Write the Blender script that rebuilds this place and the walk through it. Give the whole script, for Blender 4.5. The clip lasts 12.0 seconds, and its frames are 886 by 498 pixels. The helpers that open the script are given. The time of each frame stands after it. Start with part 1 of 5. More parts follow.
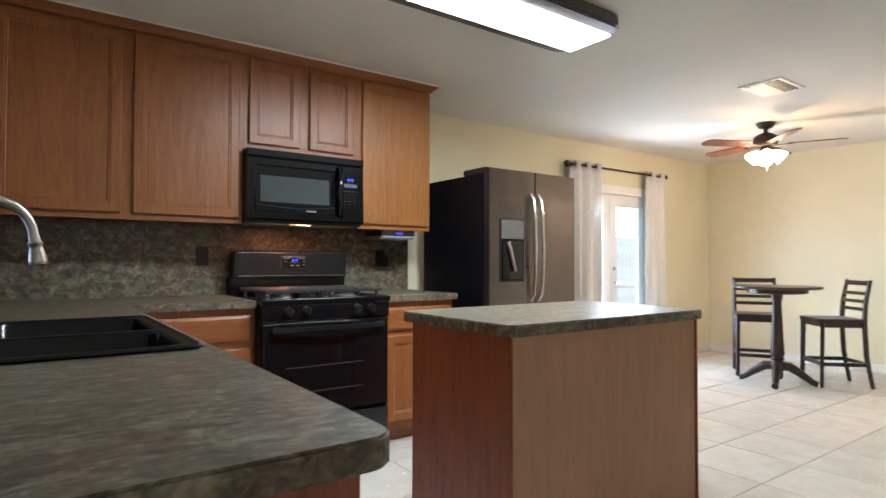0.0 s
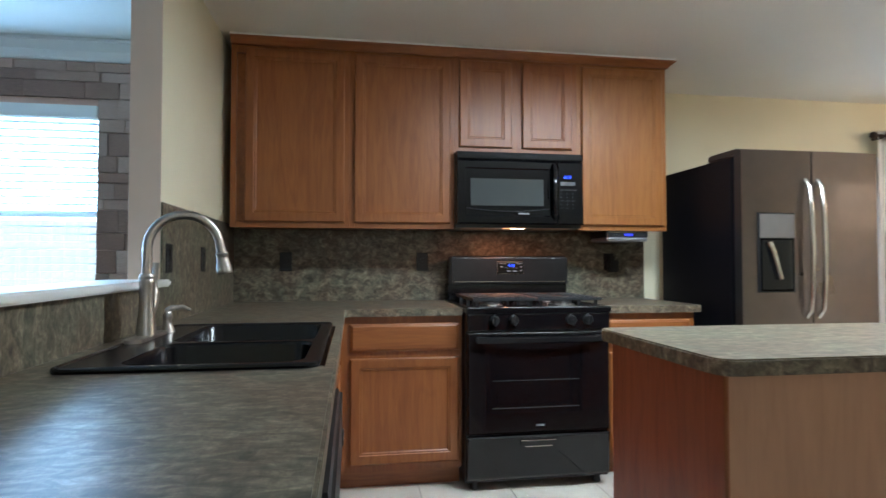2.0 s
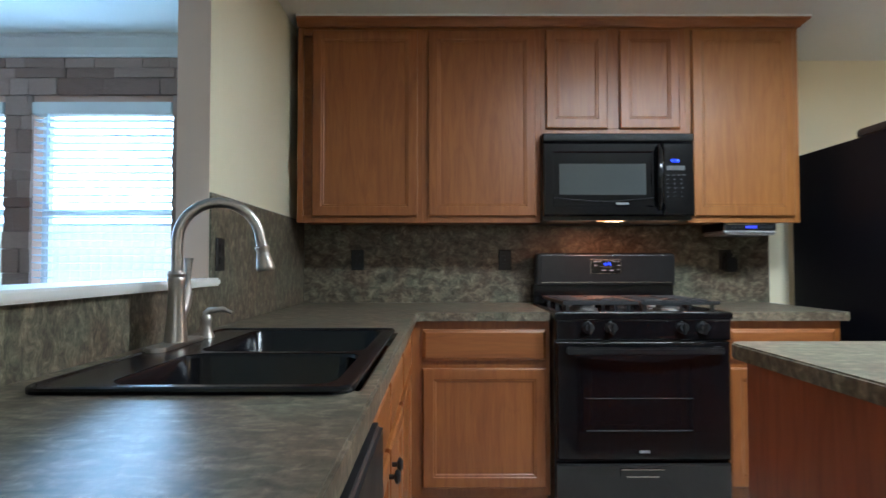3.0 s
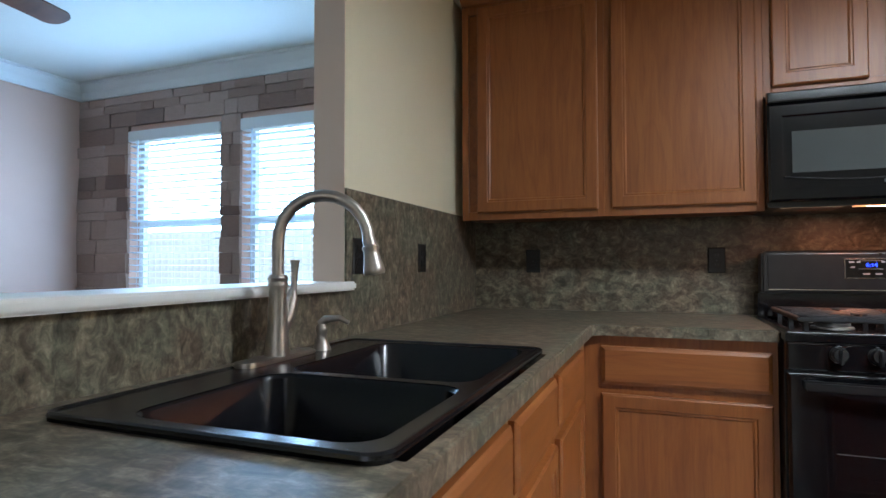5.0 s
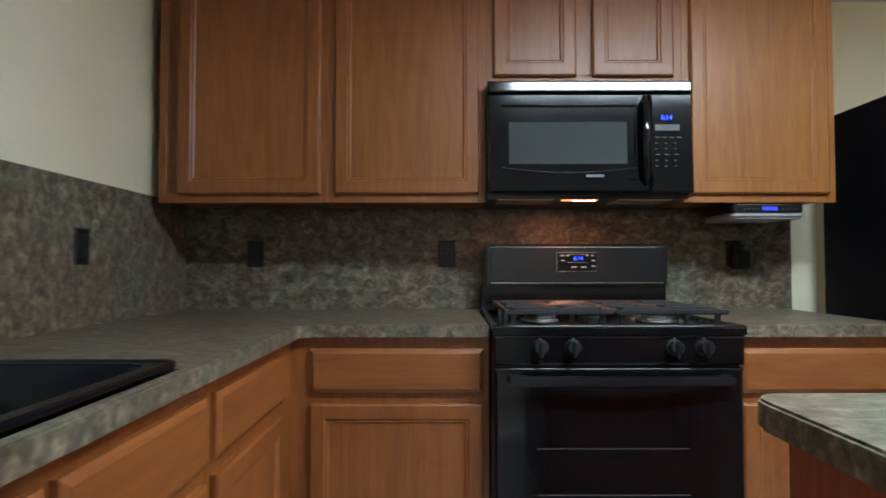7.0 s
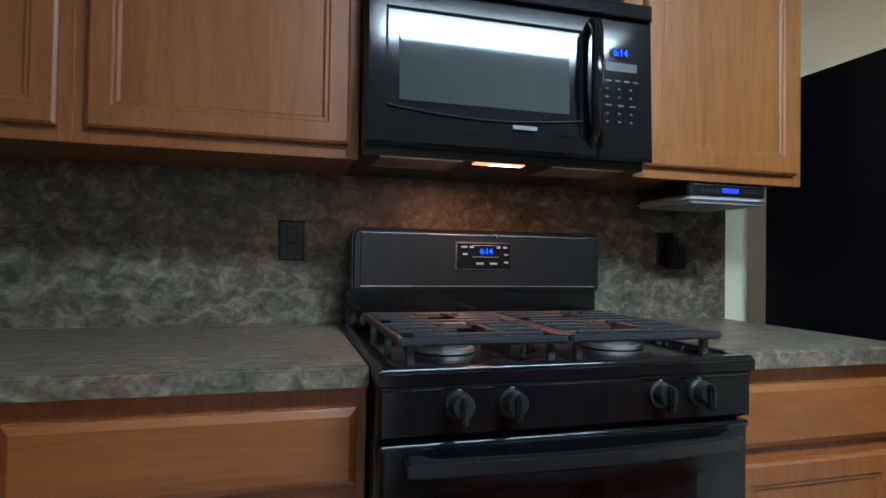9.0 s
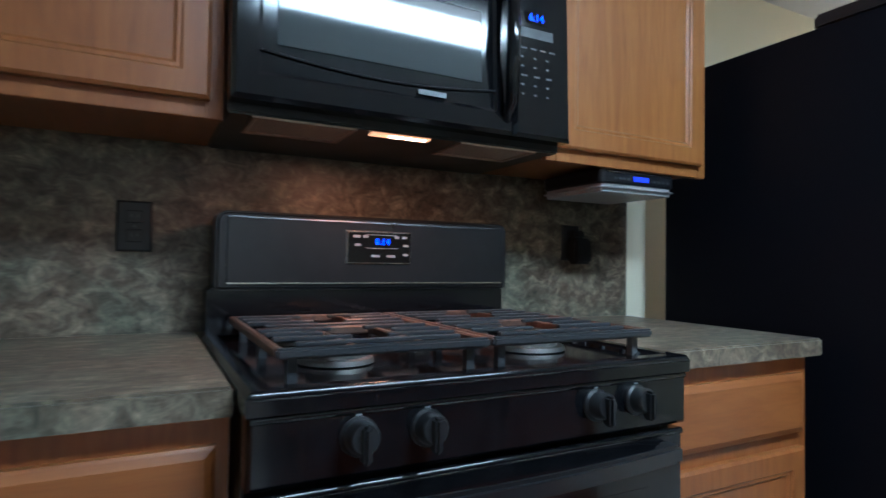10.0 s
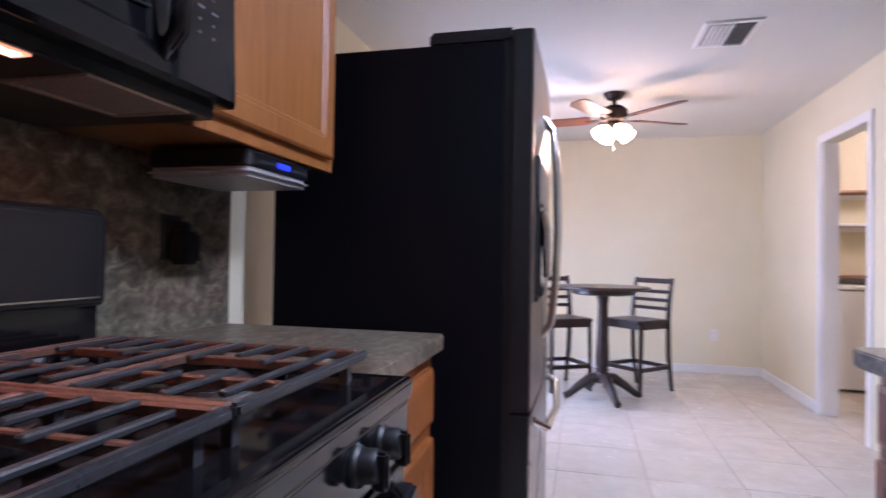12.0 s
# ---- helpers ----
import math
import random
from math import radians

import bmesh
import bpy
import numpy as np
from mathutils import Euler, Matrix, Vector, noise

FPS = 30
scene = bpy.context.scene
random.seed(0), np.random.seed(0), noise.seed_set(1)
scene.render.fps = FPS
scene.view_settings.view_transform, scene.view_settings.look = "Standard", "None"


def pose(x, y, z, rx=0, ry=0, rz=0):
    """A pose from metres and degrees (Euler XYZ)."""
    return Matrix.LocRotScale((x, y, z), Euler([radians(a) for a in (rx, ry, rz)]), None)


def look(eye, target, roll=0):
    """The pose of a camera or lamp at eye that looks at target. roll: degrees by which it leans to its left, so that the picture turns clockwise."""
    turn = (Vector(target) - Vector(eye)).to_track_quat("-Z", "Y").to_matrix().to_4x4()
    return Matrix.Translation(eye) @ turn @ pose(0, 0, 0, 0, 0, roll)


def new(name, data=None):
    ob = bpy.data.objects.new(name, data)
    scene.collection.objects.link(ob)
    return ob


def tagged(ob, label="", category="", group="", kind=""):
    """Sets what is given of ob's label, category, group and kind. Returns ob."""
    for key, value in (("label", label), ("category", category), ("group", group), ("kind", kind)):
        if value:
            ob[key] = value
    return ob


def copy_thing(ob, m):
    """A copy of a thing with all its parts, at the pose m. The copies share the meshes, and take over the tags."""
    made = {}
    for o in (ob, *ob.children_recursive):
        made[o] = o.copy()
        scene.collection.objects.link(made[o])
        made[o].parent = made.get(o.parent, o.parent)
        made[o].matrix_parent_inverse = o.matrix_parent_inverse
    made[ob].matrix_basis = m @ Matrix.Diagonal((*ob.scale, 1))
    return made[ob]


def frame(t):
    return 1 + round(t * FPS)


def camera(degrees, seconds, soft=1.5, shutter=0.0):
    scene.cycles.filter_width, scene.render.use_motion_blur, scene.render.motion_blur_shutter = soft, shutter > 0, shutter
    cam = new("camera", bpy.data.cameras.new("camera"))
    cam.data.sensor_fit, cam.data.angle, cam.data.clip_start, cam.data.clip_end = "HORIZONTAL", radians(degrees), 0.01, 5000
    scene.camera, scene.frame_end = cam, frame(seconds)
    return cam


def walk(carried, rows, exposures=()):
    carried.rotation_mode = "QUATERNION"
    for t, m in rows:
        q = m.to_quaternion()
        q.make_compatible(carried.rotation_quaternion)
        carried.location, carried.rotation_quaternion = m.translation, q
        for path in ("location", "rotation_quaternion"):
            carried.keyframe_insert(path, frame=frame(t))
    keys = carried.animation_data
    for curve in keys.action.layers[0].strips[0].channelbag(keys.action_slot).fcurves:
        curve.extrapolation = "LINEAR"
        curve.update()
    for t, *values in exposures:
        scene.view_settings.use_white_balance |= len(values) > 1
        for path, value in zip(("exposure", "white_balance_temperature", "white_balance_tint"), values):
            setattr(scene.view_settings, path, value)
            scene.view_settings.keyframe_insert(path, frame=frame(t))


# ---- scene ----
cam = camera(75.7, 12.0, shutter=0.4)
PATH = [
    (0, (0.177, -0.104, 1.119), (1.343, 1.52, 1.165), 0.15),
    (0.5, (0.344, -0.048, 1.115), (1.358, 1.675, 1.165), 0.2),
    (1, (0.434, -0.016, 1.131), (1.228, 1.819, 1.176), 0.05),
    (1.5, (0.5, 0.004, 1.145), (1.058, 1.925, 1.19), 0.05),
    (2, (0.574, 0.047, 1.139), (0.89, 2.021, 1.191), 0.0),
    (2.5, (0.618, 0.211, 1.122), (0.763, 2.204, 1.18), -0.05),
    (3, (0.65, 0.383, 1.124), (0.657, 2.382, 1.18), -0.05),
    (3.5, (0.687, 0.548, 1.104), (0.426, 2.53, 1.17), 0.15),
    (3.7, (0.69, 0.622, 1.096), (0.312, 2.584, 1.172), -0.1),
    (5.3, (0.827, 0.768, 1.131), (0.102, 2.631, 1.188), -0.05),
    (5.5, (0.863, 0.764, 1.127), (0.154, 2.634, 1.185), 0.0),
    (6, (0.944, 0.792, 1.114), (0.483, 2.738, 1.175), -0.1),
    (6.5, (0.977, 0.929, 1.111), (0.774, 2.918, 1.164), 0.0),
    (7, (0.992, 1.116, 1.099), (0.99, 3.115, 1.159), -0.05),
    (7.5, (1.018, 1.316, 1.109), (1.207, 3.306, 1.15), -0.05),
    (7.7, (1.038, 1.391, 1.119), (1.274, 3.377, 1.145), 0.15),
    (9.3, (0.98, 1.98, 1.098), (1.602, 3.88, 1.143), 0.9),
    (9.5, (0.983, 2.022, 1.091), (1.669, 3.9, 1.143), 0.85),
    (10, (1.031, 2.127, 1.079), (1.953, 3.9, 1.131), 0.85),
    (10.5, (1.065, 2.296, 1.075), (2.284, 3.88, 1.128), 1.0),
    (11, (1.102, 2.429, 1.078), (2.582, 3.772, 1.122), 0.7),
    (11.5, (1.074, 2.561, 1.082), (2.85, 3.479, 1.128), 0.63),
    (12, (1.025, 2.575, 1.111), (2.969, 3.046, 1.142), 0.9),
]
EXPOSURES = [
    (0.0, 0.2, 5950, 11), (1.0, 0.25, 5850, 10), (2.0, 0.2, 5650, 9), (3.5, 0.1, 5600, 9), (5.5, -0.05, 5850, 14), (7.0, -0.05, 5600, 7), (7.7, -0.08, 5400, 5),
    (9.3, -0.02, 4950, 4), (10.5, -0.08, 4750, 5), (11.5, -0.02, 5000, 26), (12.0, -0.1, 5250, 33),
]
walk(cam, [(t, look(eye, target, roll)) for t, eye, target, roll in PATH], EXPOSURES)

# ---------------------------------------------------------------- world and light
world = bpy.data.worlds.new("sky")
scene.world = world
world.use_nodes = True
wn = world.node_tree.nodes
sky = wn.new("ShaderNodeTexSky")
sky.sky_type, sky.sun_disc = "NISHITA", False
sky.sun_elevation, sky.sun_rotation = radians(38), radians(200)
wn["Background"].inputs[1].default_value = 0.12
world.node_tree.links.new(sky.outputs[0], wn["Background"].inputs[0])
sun = new("sun", bpy.data.lights.new("sun", "SUN"))
sun.data.energy, sun.data.angle, sun.data.color = 2.8, radians(0.5), (1.0, 0.94, 0.86)
sun.matrix_world = look((0, 0, 0), (0.27, 0.74, -0.62))


def area(name, eye, target, w, h, power, color):
    ob = new(name, bpy.data.lights.new(name, "AREA"))
    ob.data.shape, ob.data.size, ob.data.size_y, ob.data.energy, ob.data.color = "RECTANGLE", w, h, power, color
    ob.matrix_world = look(eye, target)
    return ob


def bulb(name, at, power, color, radius=0.04):
    ob = new(name, bpy.data.lights.new(name, "POINT"))
    ob.data.energy, ob.data.color, ob.data.shadow_soft_size = power, color, radius
    ob.location = at
    return ob


# the sky's light in the openings, and the lamps that burn
area("window_light_a", (-2.31, 3.66, 1.45), (-2.31, 0, 1.3), 0.75, 1.1, 26, (0.38, 0.67, 1.0))
area("window_light_b", (-1.33, 3.66, 1.45), (-1.33, 0, 1.3), 0.75, 1.1, 26, (0.38, 0.67, 1.0))
area("french_door_light", (5.25, 3.79, 1.1), (4.6, 0, 0.4), 0.9, 1.6, 50, (0.70, 0.82, 1.0))
area("south_window_light", (1.3, -2.55, 1.5), (1.6, 3.0, 0.9), 1.7, 1.1, 3.2, (1.0, 0.88, 0.78))
area("ceiling_lamp_light", (1.97, 1.910, 2.262), (1.97, 1.910, 0), 1.14, 0.23, 50, (0.90, 1.0, 0.98))
area("hood_light", (1.495, 3.222, 1.334), (1.495, 3.222, 0), 0.12, 0.03, 1.8, (1.0, 0.34, 0.14))
bulb("pantry_bulb", (6.2, -0.2, 2.25), 36, (1.0, 0.80, 0.60), 0.06)
bulb("fan_bulb", (5.50, 2.345, 1.95), 34, (1.0, 0.66, 0.40), 0.14)

# ---------------------------------------------------------------- materials


class Mat:
    """A small wrapper round a node material."""

    def __init__(self, name, rough=0.5, metal=0.0, color=(0.5, 0.5, 0.5), coat=0.0, spec=0.5):
        self.m = bpy.data.materials.new(name)
        self.m.use_nodes = True
        self.t = self.m.node_tree
        self.b = self.t.nodes["Principled BSDF"]
        self.b.inputs["Base Color"].default_value = (*color, 1)
        self.b.inputs["Roughness"].default_value = rough
        self.b.inputs["Metallic"].default_value = metal
        self.b.inputs["Coat Weight"].default_value = coat
        self.b.inputs["Specular IOR Level"].default_value = spec

    def node(self, kind, **inputs):
        n = self.t.nodes.new(kind)
        for k, v in inputs.items():
            n.inputs[k.replace("_", " ")].default_value = v
        return n

    def link(self, a, b):
        self.t.links.new(a, b)

    def coords(self, scale=(1, 1, 1), rot=(0, 0, 0), shift_random=False):
        tc = self.node("ShaderNodeTexCoord")
        mp = self.node("ShaderNodeMapping")
        mp.inputs["Scale"].default_value = scale
        mp.inputs["Rotation"].default_value = rot
        self.link(tc.outputs["Object"], mp.inputs["Vector"])
        if shift_random:
            info = self.node("ShaderNodeObjectInfo")
            mul = self.node("ShaderNodeMath")
            mul.operation = "MULTIPLY"
            mul.inputs[1].default_value = 37.0
            self.link(info.outputs["Random"], mul.inputs[0])
            self.link(mul.outputs[0], mp.inputs["Location"])
        return mp.outputs["Vector"]

    def noise(self, vec, scale, detail=4.0, rough=0.55, distort=0.0):
        n = self.node("ShaderNodeTexNoise", Scale=scale, Detail=detail, Roughness=rough, Distortion=distort)
        self.link(vec, n.inputs["Vector"])
        return n.outputs["Fac"]

    def ramp(self, fac, *stops):
        r = self.node("ShaderNodeValToRGB")
        e = r.color_ramp.elements
        while len(e) < len(stops):
            e.new(0.5)
        for el, (p, c) in zip(e, stops):
            el.position, el.color = p, (*c, 1) if len(c) == 3 else c
        self.link(fac, r.inputs["Fac"])
        return r.outputs["Color"]

    def mix(self, a, b, fac, mode="MIX"):
        n = self.node("ShaderNodeMix")
        n.data_type, n.blend_type = "RGBA", mode
        for src, idx in ((fac, 0), (a, 6), (b, 7)):
            if isinstance(src, (int, float)):
                n.inputs[idx].default_value = src
            elif isinstance(src, tuple):
                n.inputs[idx].default_value = (*src, 1)
            else:
                self.link(src, n.inputs[idx])
        return n.outputs[2]

    def color(self, out):
        self.link(out, self.b.inputs["Base Color"])

    def rough(self, fac, lo, hi):
        mr = self.node("ShaderNodeMapRange")
        mr.inputs["To Min"].default_value, mr.inputs["To Max"].default_value = lo, hi
        self.link(fac, mr.inputs["Value"])
        self.link(mr.outputs[0], self.b.inputs["Roughness"])

    def bump(self, fac, strength=0.2, dist=0.002):
        n = self.node("ShaderNodeBump", Strength=strength, Distance=dist)
        self.link(fac, n.inputs["Height"])
        self.link(n.outputs["Normal"], self.b.inputs["Normal"])


def paint(name, color, rough=0.85, var=0.04, bump=0.12, scale=90):
    k = Mat(name, rough)
    v = k.coords()
    c2 = tuple(max(0, c - var) for c in color)
    k.color(k.ramp(k.noise(v, 1.3, 3), (0.35, c2), (0.65, color)))
    k.bump(k.noise(v, scale, 3), bump, 0.003)
    return k.m


def oak(name, light, mid, dark, grain_axis="z", rough=0.42):
    k = Mat(name, rough, coat=0.20)
    k.b.inputs["Coat Roughness"].default_value = 0.30
    s = {"z": (34, 34, 2.2), "x": (2.2, 34, 34), "y": (34, 2.2, 34)}[grain_axis]
    v = k.coords(s, shift_random=True)
    fine = k.noise(v, 3.4, 6, 0.65, 0.4)
    s2 = {"z": (9, 9, 0.9), "x": (0.9, 9, 9), "y": (9, 0.9, 9)}[grain_axis]
    figure = k.ramp(k.noise(k.coords(s2, shift_random=True), 1.6, 5, 0.6, 2.2), (0.34, mid), (0.60, light))
    pores = k.ramp(fine, (0.36, dark), (0.52, (1, 1, 1)))
    col = k.mix(figure, pores, 0.24, "MULTIPLY")
    # cathedral figure: contour lines of a stretched noise
    s3 = {"z": (5, 5, 0.8), "x": (0.8, 5, 5), "y": (5, 0.8, 5)}[grain_axis]
    rings = k.node("ShaderNodeMath")
    rings.operation = "MULTIPLY"
    rings.inputs[1].default_value = 13.0
    k.link(k.noise(k.coords(s3, shift_random=True), 1.0, 2, 0.4, 0.3), rings.inputs[0])
    lines = k.node("ShaderNodeMath")
    lines.operation = "FRACT"
    k.link(rings.outputs[0], lines.inputs[0])
    ring_tone = k.ramp(lines.outputs[0], (0.0, dark), (0.22, (1, 1, 1)), (0.86, (1, 1, 1)), (1.0, dark))
    col = k.mix(col, ring_tone, 0.22, "MULTIPLY")
    blot = k.ramp(k.noise(k.coords(), 2.2, 3), (0.3, (0.86, 0.84, 0.82)), (0.7, (1, 1, 1)))
    k.color(k.mix(col, blot, 0.8, "MULTIPLY"))
    k.rough(fine, rough - 0.06, rough + 0.12)
    k.bump(fine, 0.12, 0.001)
    return k.m


OAK = oak("honey_oak", (0.306, 0.101, 0.021), (0.240, 0.071, 0.013), (0.56, 0.44, 0.36))
OAK_FLAT = oak("honey_oak_across", (0.306, 0.101, 0.021), (0.240, 0.071, 0.013), (0.56, 0.44, 0.36), "x")
OAK_SIDE = oak("honey_oak_lengthwise", (0.306, 0.101, 0.021), (0.240, 0.071, 0.013), (0.56, 0.44, 0.36), "y")
# Honey oak again, yellow light by the refrigerator put into its colour.
OAK_YELLOW_LIT = oak("honey_oak_yellow_lit", (0.35, 0.135, 0.030), (0.285, 0.100, 0.019), (0.60, 0.48, 0.38))
OAK_RED = oak("red_oak_panel", (0.34, 0.085, 0.034), (0.25, 0.056, 0.022), (0.45, 0.32, 0.26))
OAK_PALE = oak("oak_veneer_panel", (0.48, 0.265, 0.15), (0.43, 0.23, 0.13), (0.82, 0.78, 0.74), rough=0.55)


def laminate(name, rot=0.0):
    k = Mat(name, 0.36, spec=0.36)
    v = k.coords((1, 1, 1), (0, 0, rot))
    big = k.noise(v, 4.2, 4, 0.6, 0.8)
    streak = k.noise(k.coords((1.0, 2.1, 1.4), (0.3, 0.2, rot + 0.6)), 20, 7, 0.66, 0.7)
    fibre = k.noise(k.coords((2.6, 0.9, 1.6), (0.2, 0.5, rot - 0.7)), 34, 6, 0.7, 0.6)
    fleck = k.noise(v, 120, 4, 0.6, 0.3)
    brown = k.ramp(streak, (0.30, (0.046, 0.032, 0.023)), (0.46, (0.120, 0.088, 0.062)), (0.56, (0.190, 0.148, 0.106)), (0.72, (0.36, 0.29, 0.21)))
    green = k.ramp(streak, (0.30, (0.046, 0.043, 0.033)), (0.46, (0.112, 0.107, 0.078)), (0.56, (0.180, 0.172, 0.126)), (0.72, (0.34, 0.32, 0.235)))
    col = k.mix(brown, green, k.ramp(big, (0.40, (0, 0, 0)), (0.64, (1, 1, 1))))
    col = k.mix(col, k.ramp(fibre, (0.34, (0.52, 0.49, 0.46)), (0.50, (0.97, 0.96, 0.94)), (0.68, (1.40, 1.36, 1.28))), 0.5, "MULTIPLY")
    col = k.mix(col, k.ramp(fleck, (0.38, (0.72, 0.70, 0.67)), (0.62, (1.15, 1.13, 1.10))), 0.5, "MULTIPLY")
    k.color(col)
    k.rough(k.noise(v, 60, 3), 0.33, 0.43)
    k.bump(fleck, 0.03, 0.0004)
    return k.m


LAMINATE = laminate("stone_look_laminate")
WALL = paint("cream_wall_paint", (0.75, 0.69, 0.51), 0.8)
WALL_GREY = paint("warm_grey_wall_paint", (0.70, 0.46, 0.37), 0.8)
CEIL = paint("ceiling_paint", (0.70, 0.68, 0.62), 0.9, 0.03, 0.35, 55)
WHITE = paint("white_trim_paint", (0.80, 0.79, 0.77), 0.45, 0.03, 0.03, 40)
# Cream wall again; warm light on its end is put into the colour.
PINK_LIT = paint("end_wall_warm_light", (0.80, 0.63, 0.52), 0.8)


def plain(name, color, rough, metal=0.0, var=0.25, scale=30, coat=0.0, bump=0.0):
    k = Mat(name, rough, metal, color, coat)
    v = k.coords()
    n = k.noise(v, scale, 4)
    k.color(k.ramp(n, (0.3, tuple(c * (1 - var) for c in color)), (0.7, tuple(min(1, c * (1 + var)) for c in color))))
    k.rough(k.noise(v, scale * 0.3, 3), max(0.02, rough * 0.75), min(1, rough * 1.3))
    if bump:
        k.bump(n, bump, 0.001)
    return k.m


BLACK = plain("black_enamel", (0.005, 0.005, 0.006), 0.10)
BLACK_SATIN = plain("black_satin_metal", (0.009, 0.009, 0.0105), 0.30)
BLACK_SIDE = plain("black_textured_side", (0.004, 0.004, 0.006), 0.42, 0, 0.3, 400, bump=0.08)
BLACK_SIDE.node_tree.nodes["Principled BSDF"].inputs["Specular IOR Level"].default_value = 0.12
BLACK_GLASS = plain("black_glass", (0.004, 0.004, 0.005), 0.04)
GREY_GLASS = plain("screened_glass", (0.06, 0.066, 0.066), 0.05, 0, 0.04, 3)
PLASTIC = plain("black_plastic", (0.008, 0.008, 0.009), 0.4)
GREY_PLASTIC = plain("grey_plastic", (0.055, 0.058, 0.062), 0.45)
ALUM = plain("dull_aluminium", (0.15, 0.14, 0.13), 0.48, 0.6, 0.3, 40)
IRON = plain("cast_iron", (0.032, 0.033, 0.036), 0.30, 0.0, 0.4, 200, bump=0.3)
RUSTY = plain("browned_iron", (0.095, 0.050, 0.034), 0.45, 0.0, 0.5, 120, bump=0.3)
STEEL = plain("dark_stainless", (0.22, 0.185, 0.172), 0.28, 1.0, 0.06, 8)
BRIGHT = plain("bright_steel", (0.62, 0.60, 0.57), 0.22, 1.0, 0.06, 20)
NICKEL = plain("brushed_nickel", (0.50, 0.46, 0.42), 0.36, 1.0, 0.08, 60)
SINK = plain("black_composite", (0.004, 0.004, 0.006), 0.22, 0, 0.1, 4)
DARKWOOD = plain("espresso_wood", (0.030, 0.016, 0.012), 0.30, 0.0, 0.35, 14)
BLADE = plain("fan_blade_wood", (0.13, 0.045, 0.022), 0.4, 0.0, 0.3, 10)
BRONZE = plain("oiled_bronze", (0.055, 0.035, 0.026), 0.4, 0.7, 0.3, 20)
PEWTER = plain("bronze_lamp_rim", (0.10, 0.088, 0.080), 0.45, 0.4, 0.2, 20)
CURTAIN = plain("linen_curtain", (0.70, 0.68, 0.66), 0.9, 0, 0.06, 60, bump=0.2)
def blind_mat():
    k = Mat("white_blind_slat", 0.5, color=(0.80, 0.82, 0.84))
    tr = k.node("ShaderNodeBsdfTranslucent", Color=(0.75, 0.82, 0.90, 1))
    mx = k.node("ShaderNodeMixShader", Fac=0.65)
    k.link(k.b.outputs[0], mx.inputs[1])
    k.link(tr.outputs[0], mx.inputs[2])
    k.link(mx.outputs[0], k.t.nodes["Material Output"].inputs["Surface"])
    return k.m


BLIND = blind_mat()
FOAM_DARK = plain("grey_dispenser_plastic", (0.16, 0.145, 0.135), 0.35, 0.3, 0.05, 20)
FOAM = plain("silver_plastic", (0.42, 0.42, 0.43), 0.4, 0.3, 0.05, 20)
GROUT = plain("tile_grout", (0.40, 0.35, 0.30), 0.9, 0, 0.2, 60)
MOTTLE = plain("shelf_board", (0.30, 0.16, 0.09), 0.6, 0, 0.2, 20)
KEY_PRINT = plain("faint_key_print", (0.065, 0.068, 0.072), 0.5, 0, 0.1, 20)
INK = plain("pale_print", (0.20, 0.21, 0.22), 0.6, 0, 0.02, 5)
GRASS = plain("lawn", (0.07, 0.10, 0.04), 0.95, 0, 0.4, 3)
FENCE = plain("weathered_fence", (0.70, 0.76, 0.78), 0.8, 0, 0.12, 6)


def tile_mat():
    k = Mat("ceramic_floor_tile", 0.22)
    v = k.coords((1, 1, 1), shift_random=True)
    info = k.node("ShaderNodeObjectInfo")
    c = k.ramp(k.noise(v, 5, 5, 0.6), (0.3, (0.60, 0.55, 0.48)), (0.7, (0.70, 0.66, 0.60)))
    tint = k.ramp(info.outputs["Random"], (0.0, (0.93, 0.92, 0.90)), (1.0, (1.0, 1.0, 1.0)))
    k.color(k.mix(c, tint, 1.0, "MULTIPLY"))
    k.rough(k.noise(v, 20, 3), 0.16, 0.32)
    k.bump(k.noise(v, 30, 3), 0.05, 0.001)
    return k.m


TILE = tile_mat()


def stone_mat():
    k = Mat("weathered_wall_plank", 0.8)
    info = k.node("ShaderNodeObjectInfo")
    v = k.coords((3, 40, 40), shift_random=True)
    base = k.ramp(info.outputs["Random"], (0.0, (0.26, 0.155, 0.12)), (0.35, (0.42, 0.28, 0.225)), (0.85, (0.50, 0.355, 0.295)), (1.0, (0.17, 0.10, 0.08)))
    k.color(k.mix(base, k.ramp(k.noise(v, 1.5, 6, 0.7, 0.5), (0.3, (0.55, 0.52, 0.50)), (0.7, (1.15, 1.12, 1.1))), 0.9, "MULTIPLY"))
    k.bump(k.noise(v, 2.0, 5), 0.35, 0.003)
    return k.m


STONE = stone_mat()


def glow(name, color, strength):
    m = bpy.data.materials.new(name)
    m.use_nodes = True
    nt = m.node_tree
    b = nt.nodes["Principled BSDF"]
    b.inputs["Base Color"].default_value = (*color, 1)
    b.inputs["Emission Color"].default_value = (*color, 1)
    b.inputs["Emission Strength"].default_value = strength
    b.inputs["Roughness"].default_value = 0.4
    return m


LAMP = glow("lit_diffuser", (1.0, 0.97, 0.90), 6.0)
SHADE_GLOW = glow("lit_frosted_glass", (1.0, 0.78, 0.50), 14.0)
HOOD_GLOW = glow("lit_hood_lens", (1.0, 0.42, 0.18), 1.3)
HOOD_BULB = glow("hood_bulb", (1.0, 0.72, 0.44), 16.0)
# Pale brown base holds the stove's warm light on the filters.
MESH = plain("warm_lit_filter_mesh", (0.50, 0.37, 0.28), 0.45, 0.6, 0.4, 260, bump=0.5)
BLUE = glow("blue_display", (0.02, 0.06, 1.0), 4.0)
